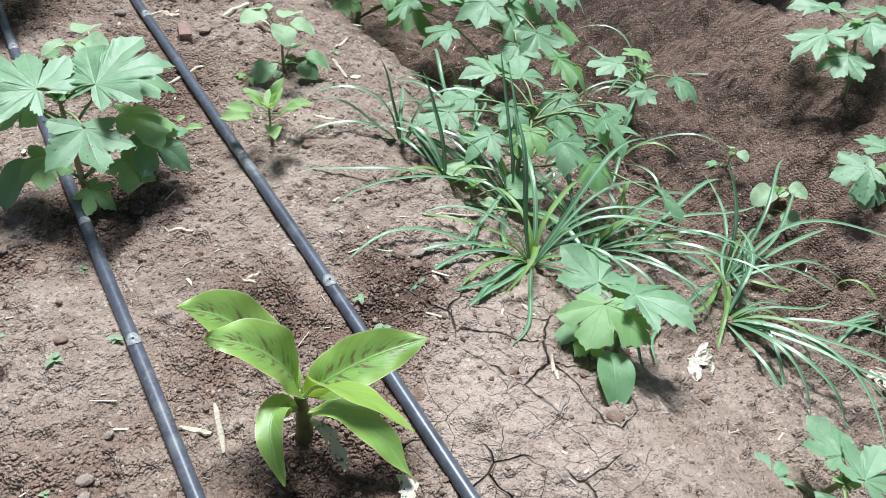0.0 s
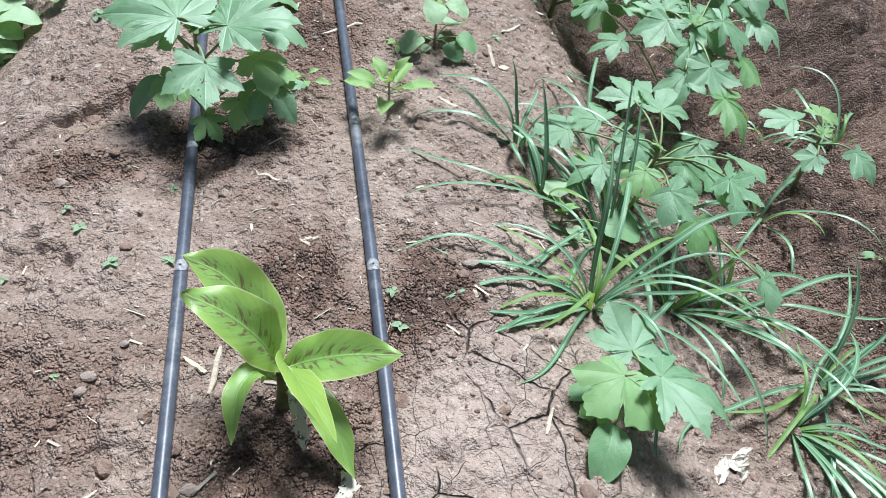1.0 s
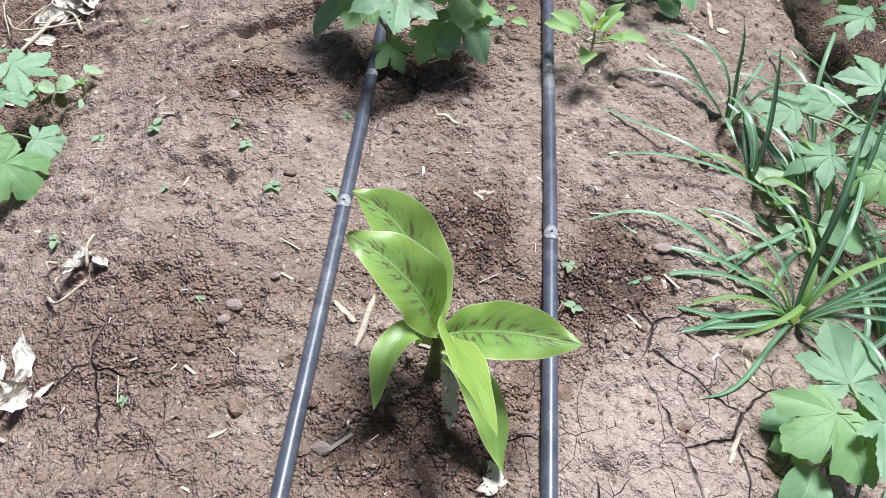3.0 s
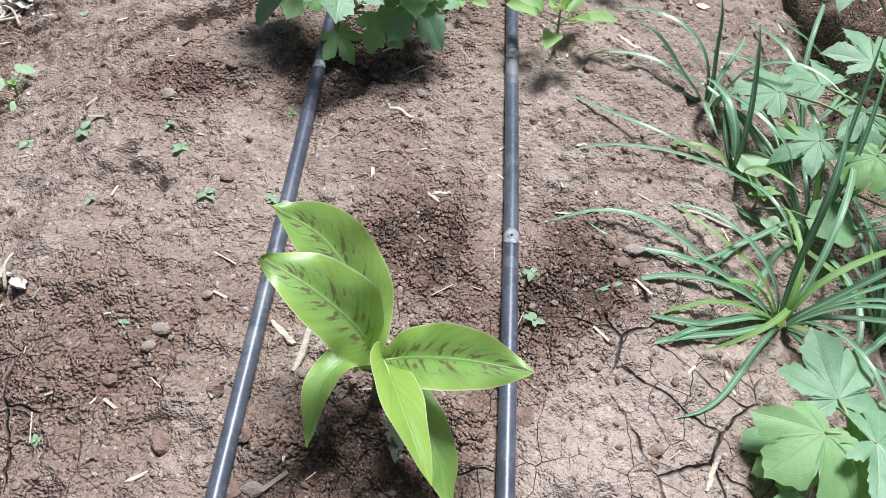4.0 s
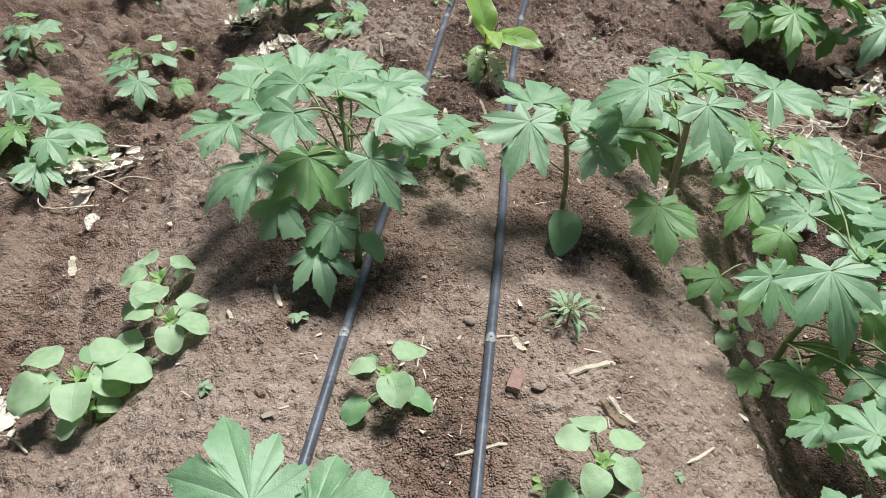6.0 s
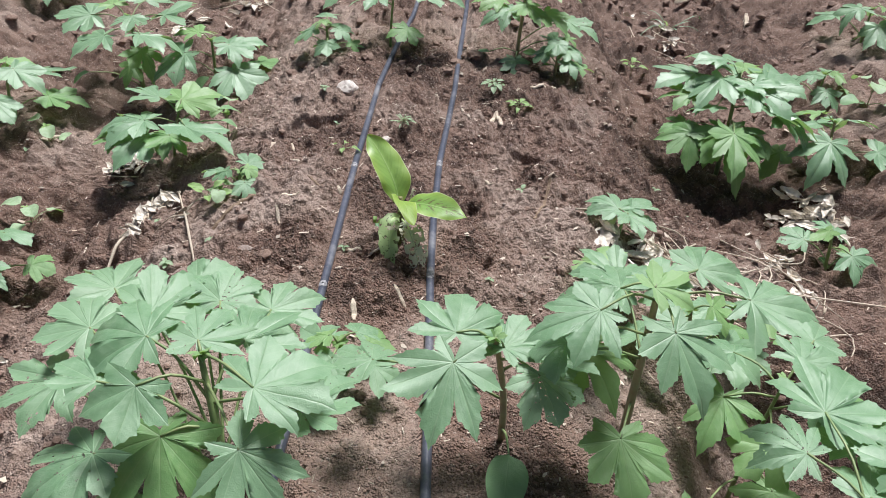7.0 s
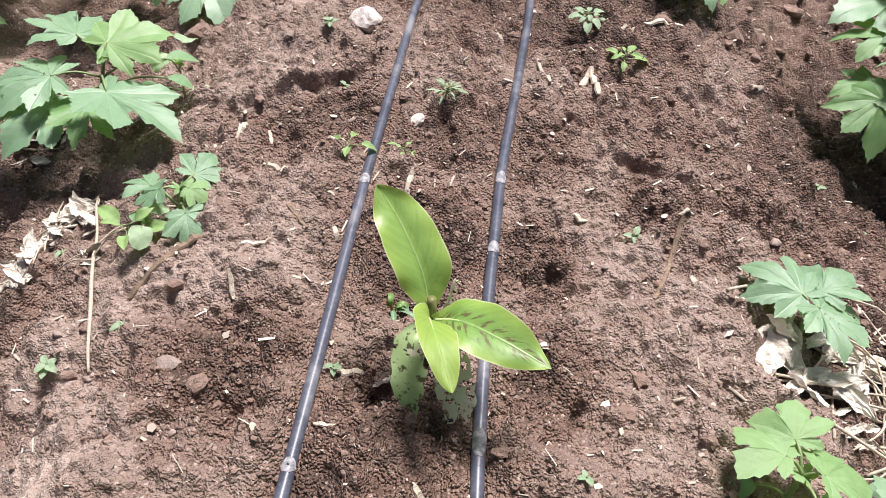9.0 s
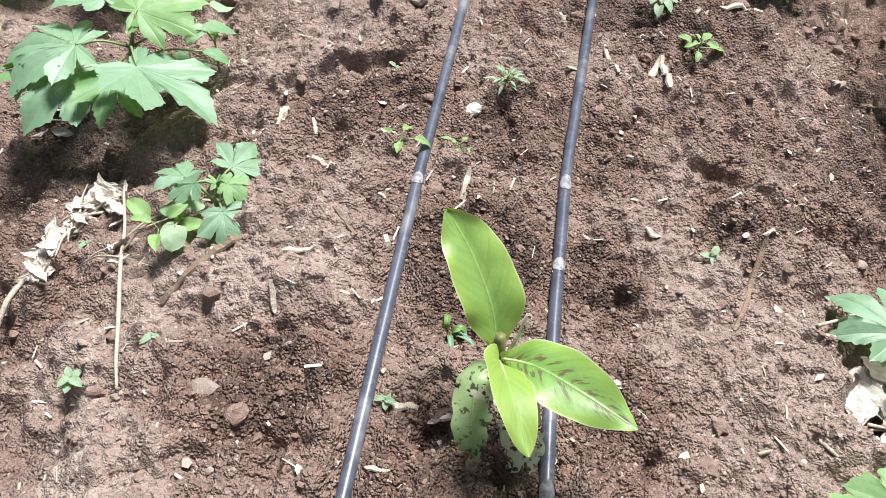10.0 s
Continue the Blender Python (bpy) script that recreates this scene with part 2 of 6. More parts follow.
        line = mix(nt, grey(0), line, gate)
        lines = line if lines is None else mix(nt, lines, line, 1.0, "LIGHTEN")
    lines = mix(nt, grey(0), lines, ramp(nt, crack, [(0.05, grey(0)), (0.45, grey(1))]))
    col = mix(nt, col, (0.05, 0.03, 0.022), mix(nt, grey(0), lines, 0.85))
    sh = add(nt, "BsdfPrincipled", Roughness=0.9)
    nt.links.new(col, sh.inputs["Base Color"])
    nt.links.new(ramp(nt, edge, [(0.3, grey(0.95)), (0.8, grey(0.72))]), sh.inputs["Roughness"])
    sh.inputs["Specular IOR Level"].default_value = 0.3
    height = maths(nt, "ADD", maths(nt, "MULTIPLY", lump, 0.6), maths(nt, "MULTIPLY", crumb_relief, 0.5))
    height = maths(nt, "MULTIPLY", height, maths(nt, "MULTIPLY_ADD", loose, 0.7, 0.35))
    granular = maths(nt, "MULTIPLY", grains.outputs["Distance"], maths(nt, "MULTIPLY", wet, -0.55))
    height = maths(nt, "ADD", height, granular)
    height = maths(nt, "ADD", height, maths(nt, "MULTIPLY", mid, 0.7))
    height = maths(nt, "ADD", height, maths(nt, "MULTIPLY_ADD", grit, 0.16, maths(nt, "MULTIPLY", fine, 0.10)))
    height = maths(nt, "SUBTRACT", height, maths(nt, "MULTIPLY", lines, 0.8))
    nt.links.new(bump(nt, height, 1.0, 0.016), sh.inputs["Normal"])
    nt.links.new(sh.outputs[0], out.inputs[0])
    return m


def leaf_material(name, base, pale, vein, rough=0.42, through_colour=(0.35, 0.55, 0.06), share=0.3, blotch=None, ribs=26.0, spots=0.0, sheen=0.5, rib_show=0.05, rib_wide=0.018, rib_mix=0.38, holes=None):
    """A leaf blade. Its map holds the distance from the rib and the way along it."""
    m, nt, out = material(name)
    co = object_coords(nt)
    uv = nt.nodes.new("ShaderNodeUVMap").outputs["UV"]
    sep = nt.nodes.new("ShaderNodeSeparateXYZ")
    nt.links.new(uv, sep.inputs[0])
    side, along = maths(nt, "ABSOLUTE", sep.outputs[0]), sep.outputs[1]
    info = nt.nodes.new("ShaderNodeObjectInfo").outputs["Random"]
    col = mix(nt, base, pale, ramp(nt, noise_of(nt, co, 5.0, 3), [(0.3, grey(0)), (0.75, grey(1))]))
    col = mix(nt, col, pale, ramp(nt, info, [(0.2, grey(0)), (1.0, grey(0.7))]))
    wave = maths(nt, "SINE", maths(nt, "MULTIPLY", maths(nt, "SUBTRACT", along, maths(nt, "MULTIPLY", side, 0.75)), ribs * 6.28))
    fine_rib = ramp(nt, wave, [(0.75, grey(0)), (1.0, grey(1))])
    col = mix(nt, col, vein, maths(nt, "MULTIPLY", fine_rib, rib_show))
    rib = ramp(nt, side, [(0.0, grey(1)), (rib_wide, grey(0))])
    col = mix(nt, col, vein, maths(nt, "MULTIPLY", rib, rib_mix))
    if ribs > 28:
        # darker along the rib, yellower towards the margin and in broad bands across
        band = add(nt, "TexNoise", Scale=1.0, Detail=3.0)
        across = nt.nodes.new("ShaderNodeCombineXYZ")
        nt.links.new(maths(nt, "MULTIPLY", maths(nt, "SUBTRACT", along, maths(nt, "MULTIPLY", side, 0.75)), 26.0), across.inputs[0])
        nt.links.new(maths(nt, "MULTIPLY", sep.outputs[0], 3.0), across.inputs[1])
        nt.links.new(across.outputs[0], band.inputs["Vector"])
        col = mix(nt, col, tuple(0.52 * v for v in base), ramp(nt, band.outputs["Fac"], [(0.44, grey(0)), (0.70, grey(0.40))]))
        col = mix(nt, col, (0.36, 0.50, 0.09), ramp(nt, side, [(0.16, grey(0)), (0.33, grey(0.5))]))
        col = mix(nt, col, (0.42, 0.56, 0.14), ramp(nt, along, [(0.0, grey(0.7)), (0.22, grey(0))]))
        col = mix(nt, col, (0.56, 0.62, 0.36), ramp(nt, side, [(0.328, grey(0)), (0.342, grey(0.75))]))
    if blotch:
        near = ramp(nt, side, [(0.015, grey(0)), (0.03, grey(1)), (0.12, grey(1)), (0.19, grey(0))])
        patch = add(nt, "TexNoise", Scale=1.0, Detail=3.0)
        stretched = nt.nodes.new("ShaderNodeCombineXYZ")
        nt.links.new(maths(nt, "MULTIPLY", maths(nt, "SUBTRACT", along, maths(nt, "MULTIPLY", side, 0.6)), 24.0), stretched.inputs[0])
        nt.links.new(maths(nt, "MULTIPLY", sep.outputs[0], 7.0), stretched.inputs[1])
        nt.links.new(stretched.outputs[0], patch.inputs["Vector"])
        col = mix(nt, col, blotch, maths(nt, "MULTIPLY", near, ramp(nt, patch.outputs["Fac"], [(0.535, grey(0)), (0.57, grey(0.9))])))
    if spots:
        col = mix(nt, col, (0.62, 0.58, 0.46), ramp(nt, noise_of(nt, co, 26.0, 3), [(0.66 - 0.16 * spots, grey(0)), (0.72 - 0.16 * spots, grey(0.9))]))
        col = mix(nt, col, (0.035, 0.03, 0.02), ramp(nt, noise_of(nt, co, 95.0, 3), [(0.60 - 0.08 * spots, grey(0)), (0.64, grey(0.9))]))
    sh = add(nt, "BsdfPrincipled", Roughness=rough)
    nt.links.new(col, sh.inputs["Base Color"])
    sh.inputs["Specular IOR Level"].default_value = sheen
    tr = nt.nodes.new("ShaderNodeBsdfTranslucent")
    nt.links.new(mix(nt, col, through_colour, 0.65), tr.inputs["Color"])
    both = nt.nodes.new("ShaderNodeMixShader")
    both.inputs[0].default_value = share
    h = maths(nt, "ADD", maths(nt, "MULTIPLY", wave, 0.008 if ribs > 23 else 0.045), maths(nt, "MULTIPLY", rib, -0.35))
    normal = bump(nt, maths(nt, "ADD", h, maths(nt, "MULTIPLY", noise_of(nt, co, 60.0, 3), 0.6)), 0.35, 0.004)
    nt.links.new(normal, sh.inputs["Normal"])
    nt.links.new(sh.outputs[0], both.inputs[1])
    nt.links.new(tr.outputs[0], both.inputs[2])
    if holes:
        eaten = nt.nodes.new("ShaderNodeMixShader")
        gap = maths(nt, "ADD", noise_of(nt, co, holes[0], 3), maths(nt, "MULTIPLY", noise_of(nt, co, 0.3 * holes[0], 2), 0.6))
        nt.links.new(ramp(nt, gap, [(holes[1], grey(0)), (holes[1] + 0.015, grey(1))]), eaten.inputs[0])
        nt.links.new(both.outputs[0], eaten.inputs[1])
        nt.links.new(nt.nodes.new("ShaderNodeBsdfTransparent").outputs[0], eaten.inputs[2])
        both = eaten
    nt.links.new(both.outputs[0], out.inputs[0])
    return m


def plain_material(name, a, b, scale, rough=0.7, relief=0.002, metal=0.0, stretch=None, vary=0.0, fleck=None, islands=False, worn=None):
    m, nt, out = material(name)
    co = object_coords(nt)
    if stretch:
        s = nt.nodes.new("ShaderNodeVectorMath")
        s.operation = "MULTIPLY"
        s.inputs[1].default_value = stretch
        nt.links.new(co, s.inputs[0])
        co = s.outputs[0]
    n1, n2 = noise_of(nt, co, scale, 4), noise_of(nt, co, scale * 7, 3)
    col = mix(nt, a, b, ramp(nt, n1, [(0.35, grey(0)), (0.65, grey(1))]))
    if vary:
        info = nt.nodes.new("ShaderNodeNewGeometry").outputs["Random Per Island"] if islands else nt.nodes.new("ShaderNodeObjectInfo").outputs["Random"]
        col = mix(nt, col, tuple(0.45 * v for v in a), maths(nt, "MULTIPLY", info, vary))
    if fleck:
        col = mix(nt, col, fleck, ramp(nt, n2, [(0.55, grey(0)), (0.72, grey(0.7))]))
    if worn:
        col = mix(nt, col, worn, ramp(nt, noise_of(nt, co, 7.0, 7, 0.68), [(0.53, grey(0)), (0.66, grey(0.75))]))
    sh = add(nt, "BsdfPrincipled", Roughness=rough, Metallic=metal)
    nt.links.new(col, sh.inputs["Base Color"])
    nt.links.new(bump(nt, n2, 0.6, relief), sh.inputs["Normal"])
    nt.links.new(sh.outputs[0], out.inputs[0])
    return m


SOIL = soil_material()
VEINED = dict(ribs=9.0, rib_show=0.08, rib_wide=0.010, rib_mix=0.32)
CASTOR = leaf_material("castor_leaf", (0.150, 0.290, 0.152), (0.250, 0.400, 0.240), (0.44, 0.57, 0.38), 0.40, (0.34, 0.56, 0.08), 0.27, sheen=0.65, **VEINED)
CASTOR_EATEN = leaf_material("insect_eaten_castor_leaf", (0.150, 0.290, 0.152), (0.250, 0.400, 0.240), (0.44, 0.57, 0.38), 0.40, (0.34, 0.56, 0.08), 0.27, sheen=0.65, holes=(15.0, 0.985), **VEINED)
CASTOR_YOUNG = leaf_material("young_castor_leaf", (0.20, 0.37, 0.135), (0.285, 0.455, 0.205), (0.48, 0.60, 0.30), 0.40, (0.45, 0.65, 0.06), 0.32, **VEINED)
CASTOR_OLD = leaf_material("old_castor_leaf", (0.15, 0.31, 0.115), (0.24, 0.41, 0.17), (0.36, 0.45, 0.26), 0.42, (0.36, 0.54, 0.06), 0.34, **VEINED)
TINY_LEAF = leaf_material("seedling_leaf", (0.20, 0.32, 0.17), (0.32, 0.42, 0.27), (0.34, 0.46, 0.28), 0.5, (0.3, 0.5, 0.08), 0.2, ribs=8)
SEED_LEAF = leaf_material("seed_leaf", (0.15, 0.29, 0.13), (0.22, 0.37, 0.19), (0.28, 0.43, 0.22), 0.42, (0.28, 0.5, 0.06), 0.25, ribs=9)
WEED = leaf_material("weed_leaf", (0.25, 0.395, 0.205), (0.41, 0.535, 0.345), (0.38, 0.53, 0.27), 0.45, (0.35, 0.6, 0.06), 0.26, ribs=8)
WEED_PALE = leaf_material("pale_weed_leaf", (0.22, 0.385, 0.115), (0.31, 0.47, 0.19), (0.44, 0.56, 0.24), 0.45, (0.45, 0.65, 0.05), 0.30, ribs=8)
# The blades' pale midrib stripe also paints in the highlight along their fold.
BLADE = leaf_material("sedge_blade", (0.078, 0.185, 0.092), (0.155, 0.275, 0.150), (0.48, 0.58, 0.44), 0.33, (0.2, 0.42, 0.08), 0.14, ribs=0.0, rib_mix=0.6)
BLADE_PALE = leaf_material("pale_sedge_blade", (0.14, 0.28, 0.07), (0.22, 0.36, 0.12), (0.45, 0.55, 0.28), 0.42, (0.5, 0.65, 0.05), 0.35, ribs=0.0)
BANANA = leaf_material("banana_leaf", (0.17, 0.345, 0.075), (0.27, 0.44, 0.11), (0.55, 0.68, 0.32), 0.44, (0.5, 0.68, 0.05), 0.28, (0.13, 0.085, 0.055), 52.0, rib_show=0.04, sheen=0.7)
BANANA_PLAIN = leaf_material("plain_banana_leaf", (0.19, 0.37, 0.075), (0.29, 0.47, 0.115), (0.55, 0.68, 0.32), 0.44, (0.5, 0.68, 0.05), 0.28, None, 52.0, rib_show=0.04, sheen=0.7)
BANANA_BRIGHT = leaf_material("bright_banana_leaf", (0.27, 0.44, 0.08), (0.35, 0.51, 0.13), (0.52, 0.64, 0.26), 0.5, (0.6, 0.72, 0.05), 0.38, None, 52.0, rib_show=0.04)
BANANA_TORN = leaf_material("withering_banana_leaf", (0.52, 0.57, 0.42), (0.66, 0.67, 0.55), (0.5, 0.55, 0.36), 0.5, (0.4, 0.5, 0.1), 0.22, None, 24.0, 1.0, holes=(95.0, 0.86))
BANANA_AGED = leaf_material("ageing_banana_leaf", (0.29, 0.43, 0.17), (0.38, 0.50, 0.25), (0.45, 0.55, 0.30), 0.45, (0.4, 0.55, 0.1), 0.25, None, 24.0, 0.3, holes=(80.0, 0.97))
BANANA_DRY = leaf_material("dry_banana_leaf", (0.55, 0.51, 0.42), (0.65, 0.61, 0.52), (0.5, 0.44, 0.3), 0.75, (0.5, 0.42, 0.25), 0.15, None, 24.0, 0.7)
STEM = plain_material("green_stem", (0.16, 0.24, 0.09), (0.26, 0.31, 0.14), 30, 0.5, 0.001)
STEM_RED = plain_material("reddish_stem", (0.30, 0.23, 0.15), (0.35, 0.33, 0.20), 30, 0.5, 0.001)
SHEATH = plain_material("banana_sheath", (0.10, 0.085, 0.04), (0.24, 0.27, 0.08), 22, 0.5, 0.001)
PIPE = plain_material("black_polyethylene", (0.045, 0.052, 0.074), (0.085, 0.094, 0.124), 24, 0.36, 0.0002, fleck=(0.16, 0.155, 0.165), worn=(0.25, 0.25, 0.26))
MARK = plain_material("worn_white_mark", (0.36, 0.36, 0.37), (0.14, 0.14, 0.15), 160, 0.6, 0.0005)
MIDRIB = plain_material("pale_midrib", (0.42, 0.56, 0.22), (0.52, 0.62, 0.30), 30, 0.45, 0.0005)
HOLE = plain_material("emitter_hole", (0.012, 0.012, 0.014), (0.02, 0.02, 0.022), 50, 0.6, 0.0005)
STRAW = plain_material("bleached_straw", (0.72, 0.63, 0.51), (0.55, 0.45, 0.33), 14, 0.8, 0.002, stretch=(3, 30, 30), vary=0.45)
TWIG = plain_material("brown_twig", (0.34, 0.25, 0.17), (0.22, 0.15, 0.10), 20, 0.85, 0.002, stretch=(4, 30, 30), vary=0.4)
DRY = plain_material("dry_leaf", (0.82, 0.77, 0.69), (0.66, 0.59, 0.49), 3, 0.85, 0.003, vary=0.3)
STONE = plain_material("stone", (0.33, 0.26, 0.22), (0.22, 0.17, 0.145), 40, 0.85, 0.003, vary=0.5, fleck=(0.45, 0.38, 0.33))
BRICK = plain_material("fired_brick", (0.30, 0.185, 0.15), (0.22, 0.135, 0.115), 60, 0.85, 0.002, fleck=(0.38, 0.28, 0.24))
CHALK = plain_material("white_stone", (0.66, 0.62, 0.57), (0.38, 0.32, 0.28), 60, 0.85, 0.004)
CLOD = plain_material("soil_crumb", (0.32, 0.23, 0.18), (0.20, 0.13, 0.098), 50, 0.92, 0.003, vary=0.6, islands=True)
CLOD_BIG = plain_material("earth_clod", (0.30, 0.21, 0.165), (0.20, 0.13, 0.10), 90, 0.92, 0.004, vary=0.35, islands=True)
CHAFF = plain_material("chaff", (0.70, 0.61, 0.50), (0.55, 0.45, 0.35), 20, 0.85, 0.001, vary=1.0, islands=True)


# ---- mesh helpers ----
def mesh_of(name, verts, faces, mat, uv=None, smooth=True):
    me = bpy.data.meshes.new(name)
    me.from_pydata([tuple(v) for v in verts], [], faces)
    if uv is not None:
        layer = me.uv_layers.new(name="UVMap")
        layer.data.foreach_set("uv", np.asarray(uv, dtype=np.float32).ravel())
    me.materials.append(mat)
    if smooth:
        me.polygons.foreach_set("use_smooth", [True] * len(me.polygons))
    me.update()
    return me


def part(name, me, parent=None, label="", m=None):
    ob = new(name, me)
    if parent is not None:
        ob.parent = parent
    if m is not None:
        ob.matrix_local = m
    return tagged(ob, label)


def thing(name, where, label, category, group=""):
    ob = new(name)
    ob.empty_display_size = 0.03
    ob.location = where
    return tagged(ob, label, category, group)


def bezier(points, n):
    """A smooth line of n points through the given ones."""
    p = [np.asarray(q, float) for q in points]
    p = [2 * p[0] - p[1], *p, 2 * p[-1] - p[-2]]
    spans, out = len(p) - 3, []
    for k in range(n):
        s = k / (n - 1) * spans
        i = min(int(s), spans - 1)
        t = s - i
        a, b, c, d = p[i:i + 4]
        out.append(0.5 * (2 * b + (c - a) * t + (2 * a - 5 * b + 4 * c - d) * t * t + (3 * b - a - 3 * c + d) * t**3))
    return np.array(out)


def tube(name, line, radii, mat, sides=7):
    line = np.asarray(line, float)
    n = len(line)
    radii = np.interp(np.linspace(0, 1, n), np.linspace(0, 1, len(radii)), radii)
    tan = np.gradient(line, axis=0)
    tan /= np.linalg.norm(tan, axis=1)[:, None] + 1e-9
    ref = np.array([0.31, 0.17, 1.0]) if abs(tan[0][2]) < 0.8 else np.array([1.0, 0.2, 0.1])
    verts, faces = [], []
    for k in range(n):
        a = np.cross(tan[k], ref)
        a /= np.linalg.norm(a)
        b = np.cross(tan[k], a)
        for s in range(sides):
            w = 2 * math.pi * s / sides
            verts.append(line[k] + radii[k] * (a * math.cos(w) + b * math.sin(w)))
    for k in range(n - 1):
        for s in range(sides):
            t = (s + 1) % sides
            faces.append((k * sides + s, (k + 1) * sides + s, (k + 1) * sides + t, k * sides + t))
    faces += [tuple(range(sides)), tuple((n - 1) * sides + s for s in reversed(range(sides)))]
    return mesh_of(name, verts, faces, mat)


# ---- leaves ----
def palmate(seed, lobes=7, deep=0.45, steps=11, taper=2.1):
    """A castor-oil leaf: pointed, toothed lobes round the stalk's end, the middle one along +x and 1 long."""
    r = random.Random(seed)
    spread = {7: (0, 43, -43, 87, -87, 136, -136), 5: (0, 55, -55, 112, -112)}[lobes]
    reach = {7: (1.0, 0.93, 0.93, 0.72, 0.72, 0.46, 0.46), 5: (1.0, 0.88, 0.88, 0.62, 0.62)}[lobes]
    order = sorted(range(lobes), key=lambda k: spread[k])
    ang = [radians(spread[k] + r.uniform(-8, 8)) for k in order]
    rad = [reach[k] * r.uniform(0.82, 1.10) for k in order]
    wide = [r.uniform(0.38, 0.72) for _ in order]
    outline = []
    for i in range(lobes):
        before = ang[i] - ang[i - 1] if i else 2 * (ang[0] + math.pi)
        after = ang[i + 1] - ang[i] if i < lobes - 1 else 2 * (math.pi - ang[-1])
        row = []
        for sign, gap, other in ((-1, before, rad[i - 1]), (1, after, rad[(i + 1) % lobes])):
            notch = deep * min(rad[i], other) * (1.0 if gap < 1.3 else 0.3)
            half = []
            for k in range(steps + 1):
                s = k / steps
                l0, w0 = notch * math.cos(gap / 2), notch * math.sin(gap / 2)
                l = l0 + (rad[i] - l0) * s
                w = w0 * (1 - s**taper) * (1 + wide[i] * math.sin(math.pi * min(1.0, s * 1.12)))
                if s in (0, 1):
                    w = w0 if s == 0 else 0
                elif k % 2:
                    w *= 1.02 + 0.17 * r.random() ** 1.5
                    l += 0.010 + 0.022 * r.random()
                else:
                    w *= 0.89 + 0.10 * r.random()
                w = min(w, l * math.tan(min(gap / 2, 1.2)) * (0.98 - 0.12 * min(1.0, 3 * s))) if 0 < s else w
                half.append((l, sign * w))
            row.append(half)
        outline.append(row[0] + row[1][-2::-1])
    rings = (0.0, 0.3, 0.58, 0.82, 1.0)
    verts, faces, uv, index = [], [], [], {}
    phase = [r.uniform(0, 6.28) for _ in range(6)]
    droop = [r.uniform(-0.05, 0.48) for _ in range(lobes)]
    tilt = [r.uniform(-0.22, 0.22) for _ in range(lobes)]

    def vertex(i, j, k):
        l, w = outline[i][j]
        l, w = l * rings[k], w * rings[k]
        x, y = l * math.cos(ang[i]) - w * math.sin(ang[i]), l * math.sin(ang[i]) + w * math.cos(ang[i])
        last = len(outline[i]) - 1
        key = "centre" if k == 0 else ("notch", (i if j == 0 else (i + 1) % lobes), k) if j in (0, last) else (i, j, k)
        if key not in index:
            d = math.hypot(x, y)
            z = 0.15 * abs(w) - 0.40 * w * w - droop[i] * max(0.0, l) ** 2.4 + tilt[i] * w
            z += 0.07 * d * math.sin(4.3 * x + phase[0]) + 0.07 * d * math.sin(5 * y + phase[1]) + 0.02 * d * math.sin(19 * x + 13 * y + phase[2])
            index[key] = len(verts)
            verts.append((x, y, z))
        return index[key], (w, l)

    for i in range(lobes):
        for j in range(len(outline[i]) - 1):
            for k in range(len(rings) - 1):
                corner = [vertex(i, j, k), vertex(i, j, k + 1), vertex(i, j + 1, k + 1), vertex(i, j + 1, k)]
                if k == 0:
                    corner = corner[:3]
                ids = [c[0] for c in corner]
                if len(set(ids)) == len(ids):
                    faces.append(tuple(ids))
                    uv += [c[1] for c in corner]
    return verts, faces, uv


def ovate(seed, width=0.3, sharp=1.0, cup=0.25, wavy=0.02, n=12, m=6):
    """A plain leaf along +x, 1 long: width is half its breadth."""
    r = random.Random(seed)
    ph = r.uniform(0, 6.28)
    verts, faces, uv = [], [], []
    pt = {}
    for i in range(n + 1):
        s = i / n
        w = width * math.sin(math.pi * min(1, s**0.85 * 0.98 + 0.02)) ** (0.7 * sharp) if 0 < i < n else 0.004
        for j in range(m + 1):
            v = 2 * j / m - 1
            z = cup * abs(v) * w - 0.22 * s * s + wavy * math.sin(9 * s + ph + 2 * v) * abs(v) + 0.05 * math.sin(3 * s)
            pt[i, j] = len(verts)
            verts.append((s, w * v, z))
    for i in range(n):
        for j in range(m):
            f = [(i, j), (i + 1, j), (i + 1, j + 1), (i, j + 1)]
            faces.append(tuple(pt[c] for c in f))
            uv += [((2 * c[1] / m - 1) * 0.4, c[0] / n) for c in f]
    return verts, faces, uv


LOBED = [mesh_of("leaf", *palmate(k, 7, 0.46 + 0.04 * (k % 4))[:2], CASTOR, palmate(k, 7, 0.46 + 0.04 * (k % 4))[2]) for k in range(9)]
SMALL_LOBED = [mesh_of("leaf", *palmate(20 + k, 5, 0.45 + 0.045 * k, 9, 2.6)[:2], CASTOR_YOUNG, palmate(20 + k, 5, 0.45 + 0.045 * k, 9, 2.6)[2]) for k in range(4)]


def ovate_meshes(name, mat, count, *args):
    made = []
    for k in range(count):
        v, f, uv = ovate(50 + k, *args)
        made.append(mesh_of(name, v, f, mat, uv))
    return made


SEED_LEAVES = ovate_meshes("seed_leaf", SEED_LEAF, 2, 0.34, 0.8, 0.2)
ROUND = ovate_meshes("leaf", WEED, 3, 0.46, 0.58, 0.2, 0.035)
SPEAR = ovate_meshes("leaf", WEED_PALE, 3, 0.27, 1.0, 0.4, 0.03)
NARROW = ovate_meshes("leaf", TINY_LEAF, 2, 0.12, 1.1, 0.3, 0.02, 8, 2)
TINY = ovate_meshes("leaf", TINY_LEAF, 2, 0.3, 0.8, 0.3, 0.02, 6, 4)


